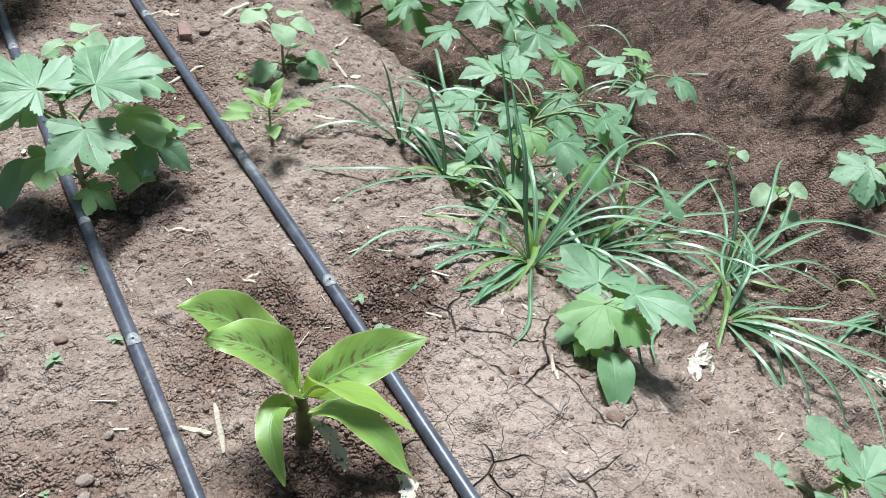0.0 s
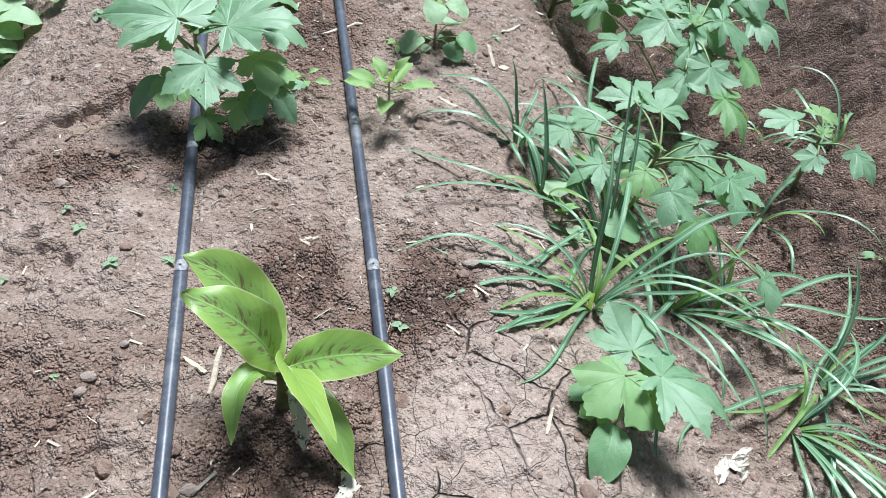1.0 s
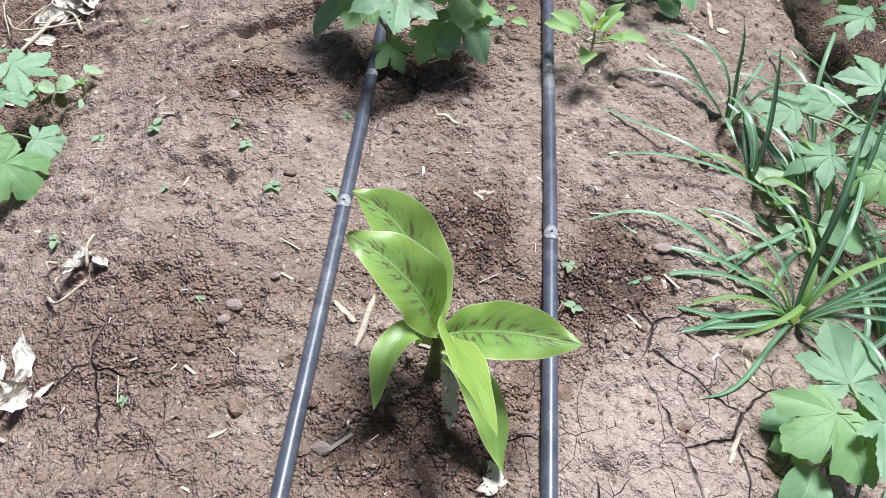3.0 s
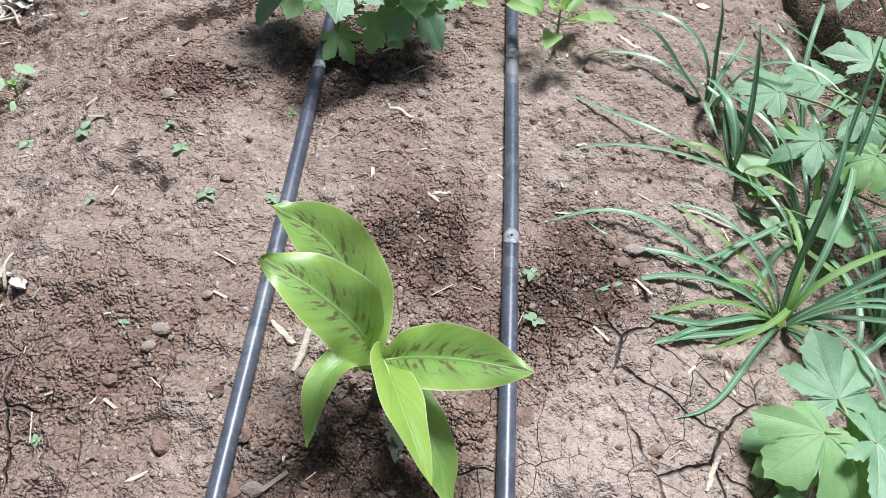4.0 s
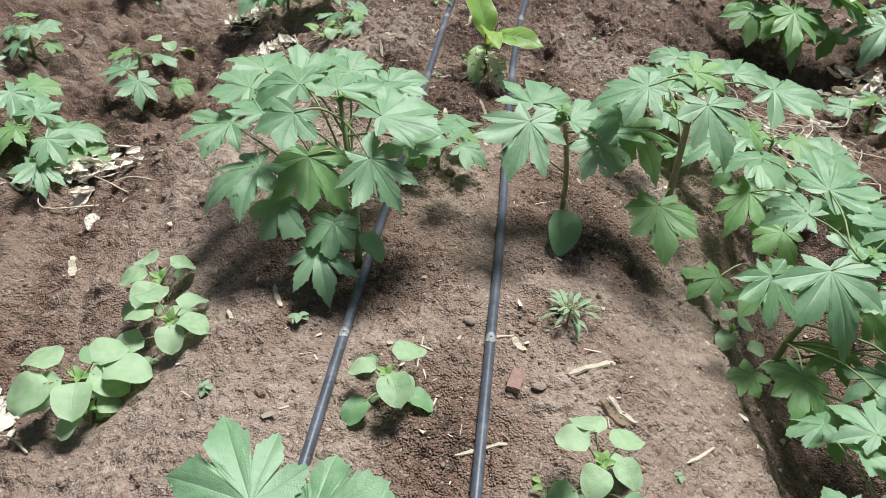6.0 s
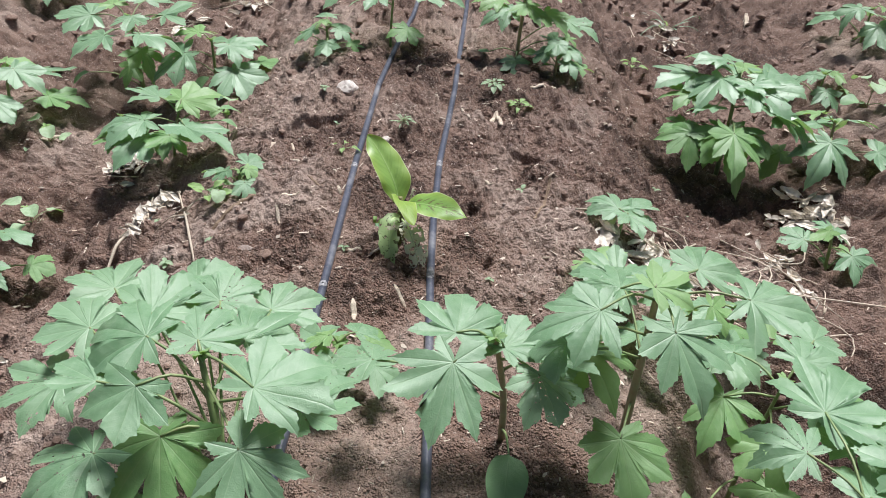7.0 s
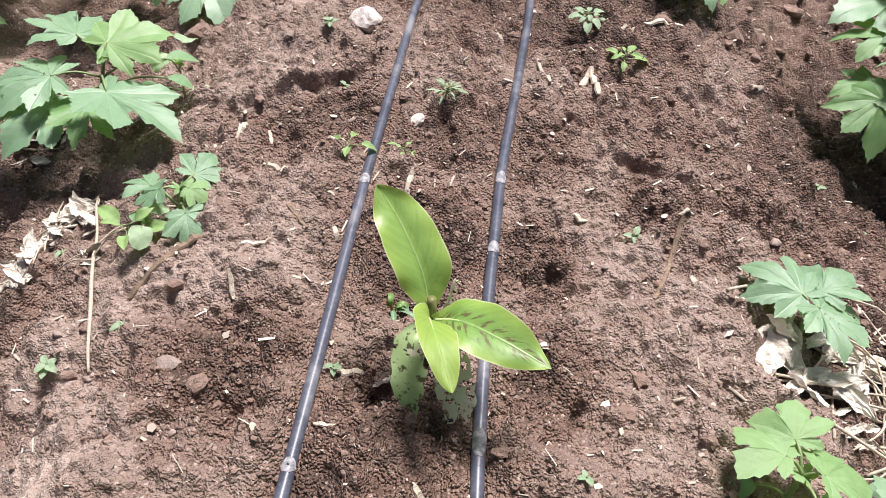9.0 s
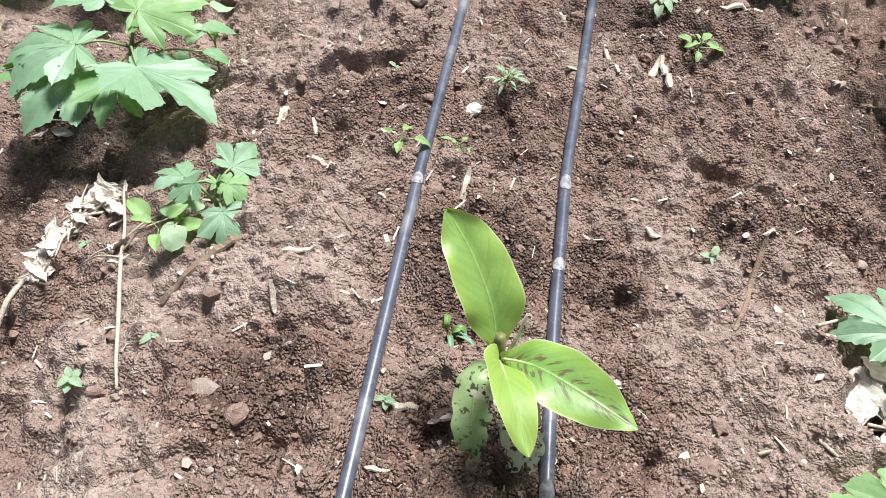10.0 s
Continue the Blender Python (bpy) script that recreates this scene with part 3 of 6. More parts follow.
def leaf_pose(x, y, z, az, length, dip, roll=0.0):
    return Matrix.Translation((x, y, z)) @ Euler((radians(roll), radians(dip), radians(az))).to_matrix().to_4x4() @ Matrix.Scale(length, 4)


def paint(ob, mat):
    ob.material_slots[0].link = "OBJECT"
    ob.material_slots[0].material = mat


def castor(x, y, leaves, seed, label, group="castor-oil plants", stem=0.006):
    """A castor-oil seedling. leaves: place, heading, length of the middle lobe and dip of each, and S for a seed leaf, Y young, D old."""
    r = random.Random(seed)
    base = on_ground(x, y, -0.004)
    plant = thing("castor_plant", base, label, "plant", group)
    top_z = max(l[2] for l in leaves)
    high = [l for l in leaves if l[2] > top_z - 0.3 * (top_z - base.z)]
    tx, ty = sum(l[0] for l in high) / len(high) - x, sum(l[1] for l in high) / len(high) - y
    h = max(0.03, top_z - base.z - 0.015)
    line = bezier([(0, 0, 0), (0.12 * tx, 0.12 * ty, 0.4 * h), (0.5 * tx, 0.5 * ty, 0.8 * h), (0.75 * tx, 0.75 * ty, h)], 10)
    part("stem", tube("stem", line, (0.85 * stem, 0.7 * stem, 0.45 * stem), STEM_RED if r.random() < 0.25 else STEM), plant)
    for k, (lx, ly, lz, az, length, dip, *kind) in enumerate(leaves):
        dip = min(dip, 18 + 0.5 * (dip - 18)) - 13 * max(0.0, math.sin(radians(az)))
        p = np.array((lx - x, ly - y, lz - base.z))
        flat = math.hypot(p[0], p[1])
        want = np.clip((p[2] - 0.5 * flat) / h, 0.12, 0.97)
        root = line[int(round(want * 9))]
        mid = (root + p) / 2 + np.array((0, 0, 0.10 * flat + 0.004))
        part("petiole", tube("petiole", bezier([root, mid, p], 7), (0.0026, 0.0018), STEM, 5), plant)
        sort = kind[0] if kind else ""
        if sort == "S":
            ob = part("seed_leaf", r.choice(SEED_LEAVES), plant, "", leaf_pose(*p, az, length, dip, r.uniform(-12, 12)))
        else:
            ob = part("leaf", r.choice(SMALL_LOBED if length < 0.09 else LOBED), plant, "", leaf_pose(*p, az, length, dip, r.uniform(-14, 14)))
            paint(ob, {"Y": CASTOR_YOUNG, "D": CASTOR_OLD}.get(sort, CASTOR_YOUNG if length <= 0.045 else CASTOR_EATEN if length > 0.08 and r.random() < 0.25 else CASTOR))
    # the growing tip
    for k in range(2):
        part("young_leaf", r.choice(SMALL_LOBED), plant, "", leaf_pose(*line[-1], r.uniform(0, 360), 0.022, -35))
    return plant


def castor_bush(x, y, height, count, size, seed, label, group="castor-oil plants", turn=0.0):
    """A castor-oil plant whose leaves stand round the stem in turn."""
    r = random.Random(seed)
    base = on_ground(x, y)
    leaves = []
    for k in range(count):
        f = k / max(1, count - 1)
        az = turn + 137.5 * k + r.uniform(-20, 20)
        reach = size * (1.15 - 0.75 * f) * r.uniform(0.8, 1.2)
        z = base.z + height * (0.42 + 0.58 * f) * r.uniform(0.93, 1.05)
        length = size * (0.75 + 0.4 * math.sin(math.pi * (0.15 + 0.8 * f))) * r.uniform(0.85, 1.1)
        leaves.append((x + reach * math.cos(radians(az)), y + reach * math.sin(radians(az)), z, az, length, r.uniform(8, 30), "D" if f < 0.2 else "Y" if f > 0.9 else ""))
    if count > 4:
        az = r.uniform(0, 360)
        leaves.append((x + 0.03 * math.cos(az), y + 0.03 * math.sin(az), base.z + 0.3 * height, r.uniform(0, 360), 0.6 * size, 30, "S"))
    return castor(x, y, leaves, seed, label, group, 0.005 + 0.004 * height / 0.3)


def weed(x, y, height, length, count, seed, label, meshes, category="weed", group="weeds", stem_mat=None, upright=10.0):
    r = random.Random(seed)
    plant = thing("weed", on_ground(x, y, -0.003), label, category, group)
    lean = (r.uniform(-0.15, 0.15) * height, r.uniform(-0.15, 0.15) * height)
    line = bezier([(0, 0, 0), (0.3 * lean[0], 0.3 * lean[1], 0.5 * height), (lean[0], lean[1], height)], 6)
    part("stem", tube("stem", line, (0.0022 + 0.01 * height, 0.0014), stem_mat or STEM_RED, 5), plant)
    for k in range(count):
        f = (k + 0.6) / count
        az = 137.5 * k + r.uniform(-25, 25)
        a = line[min(5, int(3 + 2.9 * f))]
        out = length * (0.58 - 0.48 * f) + 0.003
        p = a + np.array((out * math.cos(radians(az)), out * math.sin(radians(az)), 0.2 * out))
        size = length * r.uniform(0.8, 1.15) * (1.12 - 0.45 * f)
        part("petiole", tube("petiole", [a, (a + p) / 2, p], (0.0012, 0.0009), STEM, 4), plant)
        part("leaf", r.choice(meshes), plant, "", leaf_pose(*p, az, size, r.uniform(-10, 18) - upright * f, r.uniform(-15, 15)))
    return plant


def round_weed(x, y, height, length, count, seed, label, lean=(0.0, 0.0)):
    """A young broad-leaved weed: rounded leaves held apart on long stalks, small ones at its heart and at its foot."""
    r = random.Random(seed)
    plant = thing("weed", on_ground(x, y, -0.003), label, "weed", "weeds")
    line = bezier([(0, 0, 0), (0.3 * lean[0], 0.3 * lean[1], 0.5 * height), (lean[0], lean[1], height)], 6)
    part("stem", tube("stem", line, (0.0022 + 0.012 * height, 0.0016), STEM_RED, 6), plant)
    turn = r.uniform(0, 360)
    for k in range(count):
        f = k / max(1, count - 1)
        az = turn + 137.5 * k + r.uniform(-18, 18)
        low = f < 0.4
        out = length * ((1.0 if low else 0.82) - 0.5 * max(0.0, f - 0.4)) * r.uniform(0.75, 1.1)
        a = line[1 if low else 4]
        rise = (0.25 if low else 0.55) * height * r.uniform(0.7, 1.2)
        p = np.array((a[0] + out * math.cos(radians(az)), a[1] + out * math.sin(radians(az)), a[2] + rise))
        size = length * (r.uniform(0.9, 1.15) if low else r.uniform(1.1, 1.4)) * (1 - 0.2 * f)
        middle = (a + p) / 2 + np.array((0, 0, 0.12 * out))
        part("petiole", tube("petiole", bezier([a, middle, p], 6), (0.0016, 0.0011), STEM_RED if r.random() < 0.4 else STEM, 5), plant)
        ob = part("leaf", r.choice(ROUND), plant, "", leaf_pose(*(p - np.array((0.12 * size * math.cos(radians(az)), 0.12 * size * math.sin(radians(az)), 0))), az, size, r.uniform(-4, 16), r.uniform(-16, 16)))
        if low and r.random() < 0.4:
            paint(ob, SEED_LEAF)
    for k in range(5):
        az = turn + 72 * k + r.uniform(-20, 20)
        part("young_leaf", r.choice(SPEAR), plant, "", leaf_pose(*line[-1], az, length * r.uniform(0.28, 0.5), r.uniform(-60, -20), r.uniform(-20, 20)))
    for k in range(max(2, count // 3)):
        az = r.uniform(0, 360)
        part("small_leaf", r.choice(ROUND), plant, "", leaf_pose(0.3 * length * math.cos(radians(az)), 0.3 * length * math.sin(radians(az)), 0.012, az, length * r.uniform(0.3, 0.5), r.uniform(-10, 12), r.uniform(-16, 16)))
    return plant


def seedling(x, y, size, count, seed, label="tiny green weed seedling on bare soil"):
    r = random.Random(seed)
    size *= 0.8
    plant = thing("seedling", on_ground(x, y, -0.002), label, "weed", "tiny weeds")
    part("stem", tube("stem", [(0, 0, 0), (0.001, 0, 0.5 * size), (0, 0.001, size * 0.8)], (0.0012, 0.0008), STEM, 4), plant)
    for k in range(count):
        az = 360 * k / count + r.uniform(-30, 30)
        z = size * r.uniform(0.25, 0.8)
        part("leaf", r.choice(TINY), plant, "", leaf_pose(0, 0, z, az, size * r.uniform(0.8, 1.3), r.uniform(-25, 10)))
    return plant


def sedge(x, y, count, length, seed, label, extra=(), arc=(0, 360), pale=0.25, flat=1.0):
    """A clump of sedge: folded, arching blades from one crown. extra: heading, length, first and last rise of single blades."""
    r = random.Random(seed)
    base = on_ground(x, y, -0.004)
    plant = thing("sedge_clump", base, label, "sedge", "sedge clumps")
    blades = [(r.uniform(*arc), length * r.uniform(0.6, 1.35), r.choice((r.uniform(30, 60), r.uniform(40, 68), r.uniform(62, 86))) * flat, r.uniform(-85, -5)) for _ in range(count)] + list(extra)
    for k, (az, long, e0, e1) in enumerate(blades):
        n = 15
        is_pale = k < count and e0 > 60 * flat and r.random() < 2.2 * pale
        long = 0.6 * long if is_pale else long
        p = np.array((0.008 * math.cos(radians(az)), 0.008 * math.sin(radians(az)), 0.0))
        bend, wide = r.uniform(-55, 55), r.uniform(0.0028, 0.0047)
        line = [p]
        for s in range(1, n):
            f = s / (n - 1)
            e, a = radians(e0 + (e1 - e0) * f**1.15 + 9 * math.sin(7 * f + k)), radians(az + bend * f * f + 12 * math.sin(5 * f + 2 * k))
            p = p + long / (n - 1) * np.array((math.cos(e) * math.cos(a), math.cos(e) * math.sin(a), math.sin(e)))
            floor = float(bed(np.array([x + p[0]]), np.array([y + p[1]]))[0]) - base.z + 0.006
            p = np.array((p[0], p[1], max(p[2], floor)))
            line.append(p)
        line = np.array(line)
        tan = np.gradient(line, axis=0)
        verts, faces, uv = [], [], []
        for s in range(n):
            f = s / (n - 1)
            side = np.cross(tan[s], (0, 0, 1.0)) + 1e-6
            side /= np.linalg.norm(side)
            up = np.cross(side, tan[s])
            up /= np.linalg.norm(up) + 1e-9
            w = wide * (0.75 + 0.6 * f) * (1 - f**3.5) + 0.0002
            verts += [line[s] - side * w + up * 0.45 * w, line[s], line[s] + side * w + up * 0.45 * w]
        for s in range(n - 1):
            for c in (0, 1):
                ids = (3 * s + c, 3 * s + c + 1, 3 * s + 4 + c, 3 * s + 3 + c)
                faces.append(ids)
                uv += [((i % 3 - 1) * 0.055, (i // 3) / n) for i in ids]
        part("blade", mesh_of("blade", verts, faces, BLADE_PALE if is_pale else BLADE, uv), plant)
    return plant


def banana_leaf(plant, name, points, width, face, mat, fold=22.0, ragged=0.0, label="", twist=0.0, seed=1, blunt=0.0):
    """A leaf blade along the given line; face: the way its upper side looks; fold: degrees by which the halves rise."""
    r = random.Random(seed)
    n, m = 34, 10
    line = bezier(points, n)
    tan = np.gradient(line, axis=0)
    tan /= np.linalg.norm(tan, axis=1)[:, None]
    verts, faces, uv = [], [], []
    ph = r.uniform(0, 6)
    for i in range(n):
        s = i / (n - 1)
        side = np.cross(tan[i], face)
        side /= np.linalg.norm(side)
        up = np.cross(side, tan[i])
        a = radians(twist * s)
        side, up = side * math.cos(a) + up * math.sin(a), up * math.cos(a) - side * math.sin(a)
        w = width * max(0.0, math.sin(math.pi * min(1.0, 0.01 + 0.99 * s) ** 0.94)) ** (0.95 - 0.33 * step(0.1, 0.5, s))
        w = max(w * (1 - (1 - blunt) * 0.25 * step(0.75, 1.0, s)), 0.0012)
        for j in range(m + 1):
            v = 2 * j / m - 1
            b = radians(fold * (1.15 - 0.5 * s)) * (1 if abs(v) > 0 else 0)
            wave = (0.13 * width * math.sin(9 * s + ph + (2.4 if v > 0 else 0)) + 0.05 * width * math.sin(23 * s + 2 * ph + v)) * v * v
            ridge = 0.003 * width * math.sin(60 * (s - 0.4 * abs(v)))
            edge = 1 + ragged * 0.5 * value_noise(np.array([s * 14.0]), np.array([v * 3.0 + seed]), 8)[0] * (abs(v) > 0.7)
            out = w * abs(v) * edge
            drop = 0.35 * out * abs(v) * math.sin(b)
            verts.append(line[i] + side * math.copysign(out * math.cos(b), v) + up * (out * math.sin(b) - drop + wave + ridge))
    for i in range(n - 1):
        for j in range(m):
            if ragged and value_noise(np.array([i * 0.55]), np.array([j * 0.9 + seed]), 77)[0] > 0.72 - 0.35 * ragged and i > 6:
                continue
            ids = (i * (m + 1) + j, (i + 1) * (m + 1) + j, (i + 1) * (m + 1) + j + 1, i * (m + 1) + j + 1)
            faces.append(ids)
            uv += [(0.35 * (2 * (c % (m + 1)) / m - 1), c // (m + 1) / n) for c in ids]
    ob = part(name, mesh_of(name, verts, faces, mat, uv), plant, label)
    rib = line - 0.0020 * np.array(face)
    part("midrib", tube("midrib", rib[:-2], (0.0026, 0.0016, 0.0005), MIDRIB, 5), ob)
    return ob


# ---- loose things on the soil ----
def straw_chip(x, y, az, length, width, seed, mat=None, label="bleached splinter of straw lying on the soil", name="straw_chip", lift=0.0, curve=0.0):
    r = random.Random(seed)
    n = max(7, int(length / 0.012))
    verts, faces = [], []
    c, s = math.cos(radians(az)), math.sin(radians(az))
    base = on_ground(x, y)
    thick = max(0.0012, 0.28 * width)
    for k in range(n):
        f = k / (n - 1) - 0.5
        px, py = x + f * length * c, y + f * length * s
        off = curve * length * (0.25 - f * f) + r.uniform(-0.05, 0.05) * width
        px, py = px - s * off, py + c * off
        z = max(float(ground_z(np.array([px]), np.array([py]))[0]), float(bed(np.array([px]), np.array([py]))[0]) - 0.01) - base.z + 0.0008 + lift * (f + 0.5)
        w = 0.5 * width * r.uniform(0.75, 1.1) * (0.55 if k in (0, n - 1) else 1)
        for dw, dz in ((-1, 0), (1, 0), (0.7, 1), (-0.7, 1)):
            verts.append((px - base.x - s * w * dw + (c * r.uniform(-0.4, 0.4) * width if k in (0, n - 1) else 0), py - base.y + c * w * dw, z + dz * thick))
    for k in range(n - 1):
        for q in range(4):
            t = (q + 1) % 4
            faces.append((4 * k + q, 4 * k + t, 4 * k + 4 + t, 4 * k + 4 + q))
    faces += [(3, 2, 1, 0), tuple(4 * n - 4 + q for q in range(4))]
    ob = new(name, mesh_of(name, verts, faces, mat or STRAW, smooth=False))
    ob.location = base
    return tagged(ob, label, "stick" if "twig" in name else "straw", "straw on the soil")


def stone(x, y, az, length, width, seed, mat=None, label="small angular brown stone half sunk in the soil", name="stone", tall=0.6):
    r = random.Random(seed)
    bm = bmesh.new()
    bmesh.ops.create_icosphere(bm, subdivisions=3 if mat else 2, radius=0.5)
    planes = [Vector((r.uniform(-1, 1), r.uniform(-1, 1), r.uniform(-0.6, 1))).normalized() for _ in range(6)]
    for v in bm.verts:
        d = v.co.normalized()
        cut = min([0.52] + [r0 / max(0.2, d.dot(p)) for p, r0 in zip(planes, (0.36, 0.4, 0.38, 0.42, 0.35, 0.4)) if d.dot(p) > 0.2])
        v.co = d * cut * (1 + 0.08 * noise.noise(d * 3 + Vector((seed, 0, 0))) + (0.16 * noise.noise(d * 7 + Vector((seed, 3, 0))) if mat else 0))
        v.co = Vector((v.co.x * length * 1.12, v.co.y * width * 1.12, v.co.z * min(length, width) * tall * 1.1))
    me = bpy.data.meshes.new(name)
    bm.to_mesh(me)
    bm.free()
    me.materials.append(mat or STONE)
    ob = new(name, me)
    ob.matrix_world = Matrix.Translation(on_ground(x, y, 0.16 * min(length, width) * tall)) @ pose(0, 0, 0, r.uniform(-12, 12), r.uniform(-12, 12), az)
    return tagged(ob, label, "stone", "stones on the soil")


def brick_fragment(x, y, az, length, width, tall, label):
    """A broken piece of fired brick with chipped edges."""
    bm = bmesh.new()
    bmesh.ops.create_cube(bm, size=1.0)
    bmesh.ops.subdivide_edges(bm, edges=bm.edges[:], cuts=3, use_grid_fill=True)
    for v in bm.verts:
        d = Vector((v.co.x, v.co.y, v.co.z))
        sharp = sum(abs(c) > 0.45 for c in d)
        k = 1 - (0.10 if sharp > 1 else 0.02) * (0.6 + noise.noise(d * 5)) + 0.05 * noise.noise(d * 3 + Vector((4, 0, 0)))
        v.co = Vector((d.x * length * k * (1 + 0.15 * d.y), d.y * width * k, d.z * tall * k))
    me = bpy.data.meshes.new("brick_fragment")
    bm.to_mesh(me)
    bm.free()
    me.materials.append(BRICK)
    ob = new("brick_fragment", me)
    ob.matrix_world = Matrix.Translation(on_ground(x, y, 0.3 * tall)) @ pose(0, 0, 0, 8, -6, az)
    return tagged(ob, label, "stone", "stones on the soil")


def curled(seed, length, width, mat):
    """A withered leaf: a crumpled sheet with a torn outline, partly rolled up."""
    r = random.Random(seed)
    n, m = 12, 7
    verts, faces = [], []
    curl, bend, ph = r.uniform(0.3, 1.7), r.uniform(-1.0, 1.4), r.uniform(0, 60)
    for i in range(n + 1):
        s = i / n
        w = width * (0.10 + math.sin(math.pi * min(1, s**0.9 * 0.95 + 0.03)))
        for j in range(m + 1):
            v = 2 * j / m - 1
            a = curl * v * (0.6 + 0.8 * s)
            torn = 1 + (0.45 * noise.noise(Vector((6 * s, v, ph))) if j in (0, m) else 0)
            fold = noise.noise(Vector((5 * s, 2.5 * v, ph + 9))) + 0.5 * noise.noise(Vector((11 * s, 5 * v, ph + 3)))
            verts.append((length * (s - 0.5) + 0.06 * noise.noise(Vector((4 * s, 3 * v, ph + 5))), torn * w * math.sin(a) / curl, w * (1 - math.cos(a)) / curl + 0.3 * length * bend * (s - 0.5) ** 2 + 0.34 * width * fold))
    for i in range(n):
        for j in range(m):
            faces.append((i * (m + 1) + j, (i + 1) * (m + 1) + j, (i + 1) * (m + 1) + j + 1, i * (m + 1) + j + 1))
    return mesh_of("dry_leaf", verts, faces, mat, smooth=False)


CURLED = [curled(k, 1.0, 0.16 + 0.05 * (k % 4), DRY) for k in range(10)]


def dry_heap(x, y, spread, count, leaf, seed, label, stalks=3, stretch=1.0, az=0.0):
    """Pulled, withered weeds: bleached curled leaves among thin stalks."""
    r = random.Random(seed)
    base = on_ground(x, y)
    heap = thing("withered_weed", base, label, "dead plant", "withered weeds")
    ca, sa = math.cos(radians(az)), math.sin(radians(az))

    def spot():
        u, v = r.gauss(0, 0.5) * spread * stretch, r.gauss(0, 0.5) * spread
        px, py = u * ca - v * sa, u * sa + v * ca
        return px, py, float(ground_z(np.array([x + px]), np.array([y + py]))[0]) - base.z

    for k in range(count):
        px, py, pz = spot()
        size = leaf * r.uniform(0.6, 1.3)
        m = Matrix.Translation((px, py, pz + 0.004 + r.uniform(0, 0.25) * leaf)) @ Euler((r.uniform(-0.6, 0.6), r.uniform(-0.5, 0.5), r.uniform(0, 6.3))).to_matrix().to_4x4() @ Matrix.Scale(size, 4)
        part("dry_leaf", r.choice(CURLED), heap, "", m)
    for k in range(stalks):
        a, b = spot(), spot()
        w = r.uniform(-0.5, 0.5)
        a = (1.5 * a[0], 1.5 * a[1], a[2] + 0.004)
        a = (a[0], a[1], float(ground_z(np.array([x + a[0]]), np.array([y + a[1]]))[0]) - base.z + 0.004)
        mid = ((a[0] + b[0]) / 2 + w * (b[1] - a[1]), (a[1] + b[1]) / 2 - w * (b[0] - a[0]), (a[2] + b[2]) / 2 + 0.014)
        part("stalk", tube("stalk", bezier([a, mid, (b[0], b[1], b[2] + 0.012)], 9), (0.0026, 0.0014), STRAW, 5), heap)
    return heap


def pulled_weed(points, thick, leaves, leaf, branches, seed, label):
    """A weed pulled up by its root: one long bleached stalk lying on the soil, side stalks and crumpled leaves towards its top."""
    r = random.Random(seed)
    base = on_ground(*points[0])
    weed_thing = thing("withered_weed", base, label, "dead plant", "withered weeds")
    flat = bezier([(x, y, 0.0) for x, y in points], 40)
    z = ground_z(flat[:, 0], flat[:, 1])
    z = np.max([z[np.clip(np.arange(40) + d, 0, 39)] for d in range(-3, 4)], axis=0)
    z = np.convolve(np.pad(z, 3, mode="edge"), np.ones(7) / 7, "valid") + 0.7 * thick
    line = np.stack([flat[:, 0], flat[:, 1], z], axis=-1) - np.array(base)
    part("stalk", tube("stalk", line, (0.6 * thick, thick, 0.8 * thick, 0.6 * thick), STRAW, 7), weed_thing)
    for k in range(branches):
        a = line[r.randint(20, 36)]
        w, long = r.uniform(0, 6.28), r.uniform(0.04, 0.10)
        b = a + long * np.array((math.cos(w), math.sin(w), 0.0))
        b[2] = float(ground_z(np.array([base.x + b[0]]), np.array([base.y + b[1]]))[0]) - base.z + 0.006
        part("side_stalk", tube("side_stalk", bezier([a, (a + b) / 2 + np.array((0, 0, 0.012)), b], 8), (0.5 * thick, 0.3 * thick), STRAW, 5), weed_thing)
    for k in range(leaves):
        a = line[r.randint(17, 39)]
        x, y = a[0] + r.gauss(0, 0.022), a[1] + r.gauss(0, 0.022)
        ground = float(ground_z(np.array([base.x + x]), np.array([base.y + y]))[0]) - base.z
        m = Matrix.Translation((x, y, ground + 0.006 + 0.02 * r.random())) @ Euler((r.uniform(-0.7, 0.7), r.uniform(-0.6, 0.6), r.uniform(0, 6.3))).to_matrix().to_4x4() @ Matrix.Scale(leaf * r.uniform(0.6, 1.3), 4)
        part("dry_leaf", r.choice(CURLED), weed_thing, "", m)
    return weed_thing


# ---- the ground: one sheet ----
def axis(*spans):
    out = [spans[0][0]]
    for a, b, d in spans:
        n = max(1, round((b - a) / d))
        out += list(np.linspace(a, b, n + 1)[1:])
    return np.array(out)


gx = axis((-80, -20, 12), (-20, -5, 2.5), (-5, -2.5, 0.12), (-2.5, -1.4, 0.017), (-1.4, -0.8, 0.011), (-0.8, -0.45, 0.005), (-0.45, 0.55, 0.0026), (0.55, 0.85, 0.005), (0.85, 1.6, 0.011), (1.6, 2.6, 0.017), (2.6, 5, 0.12), (5, 20, 2.5), (20, 80, 12))
gy = axis((-80, -20, 12), (-20, -3, 2), (-3, -1.4, 0.1), (-1.4, -0.4, 0.03), (-0.4, 0.0, 0.012), (0.0, 1.3, 0.0028), (1.3, 2.1, 0.0036), (2.1, 3.1, 0.0027), (3.1, 3.6, 0.005), (3.6, 4.4, 0.010), (4.4, 6.2, 0.017), (6.2, 9, 0.12), (9, 20, 1.5), (20, 90, 12))
X, Y = np.meshgrid(gx, gy)
shake = np.random.RandomState(12)
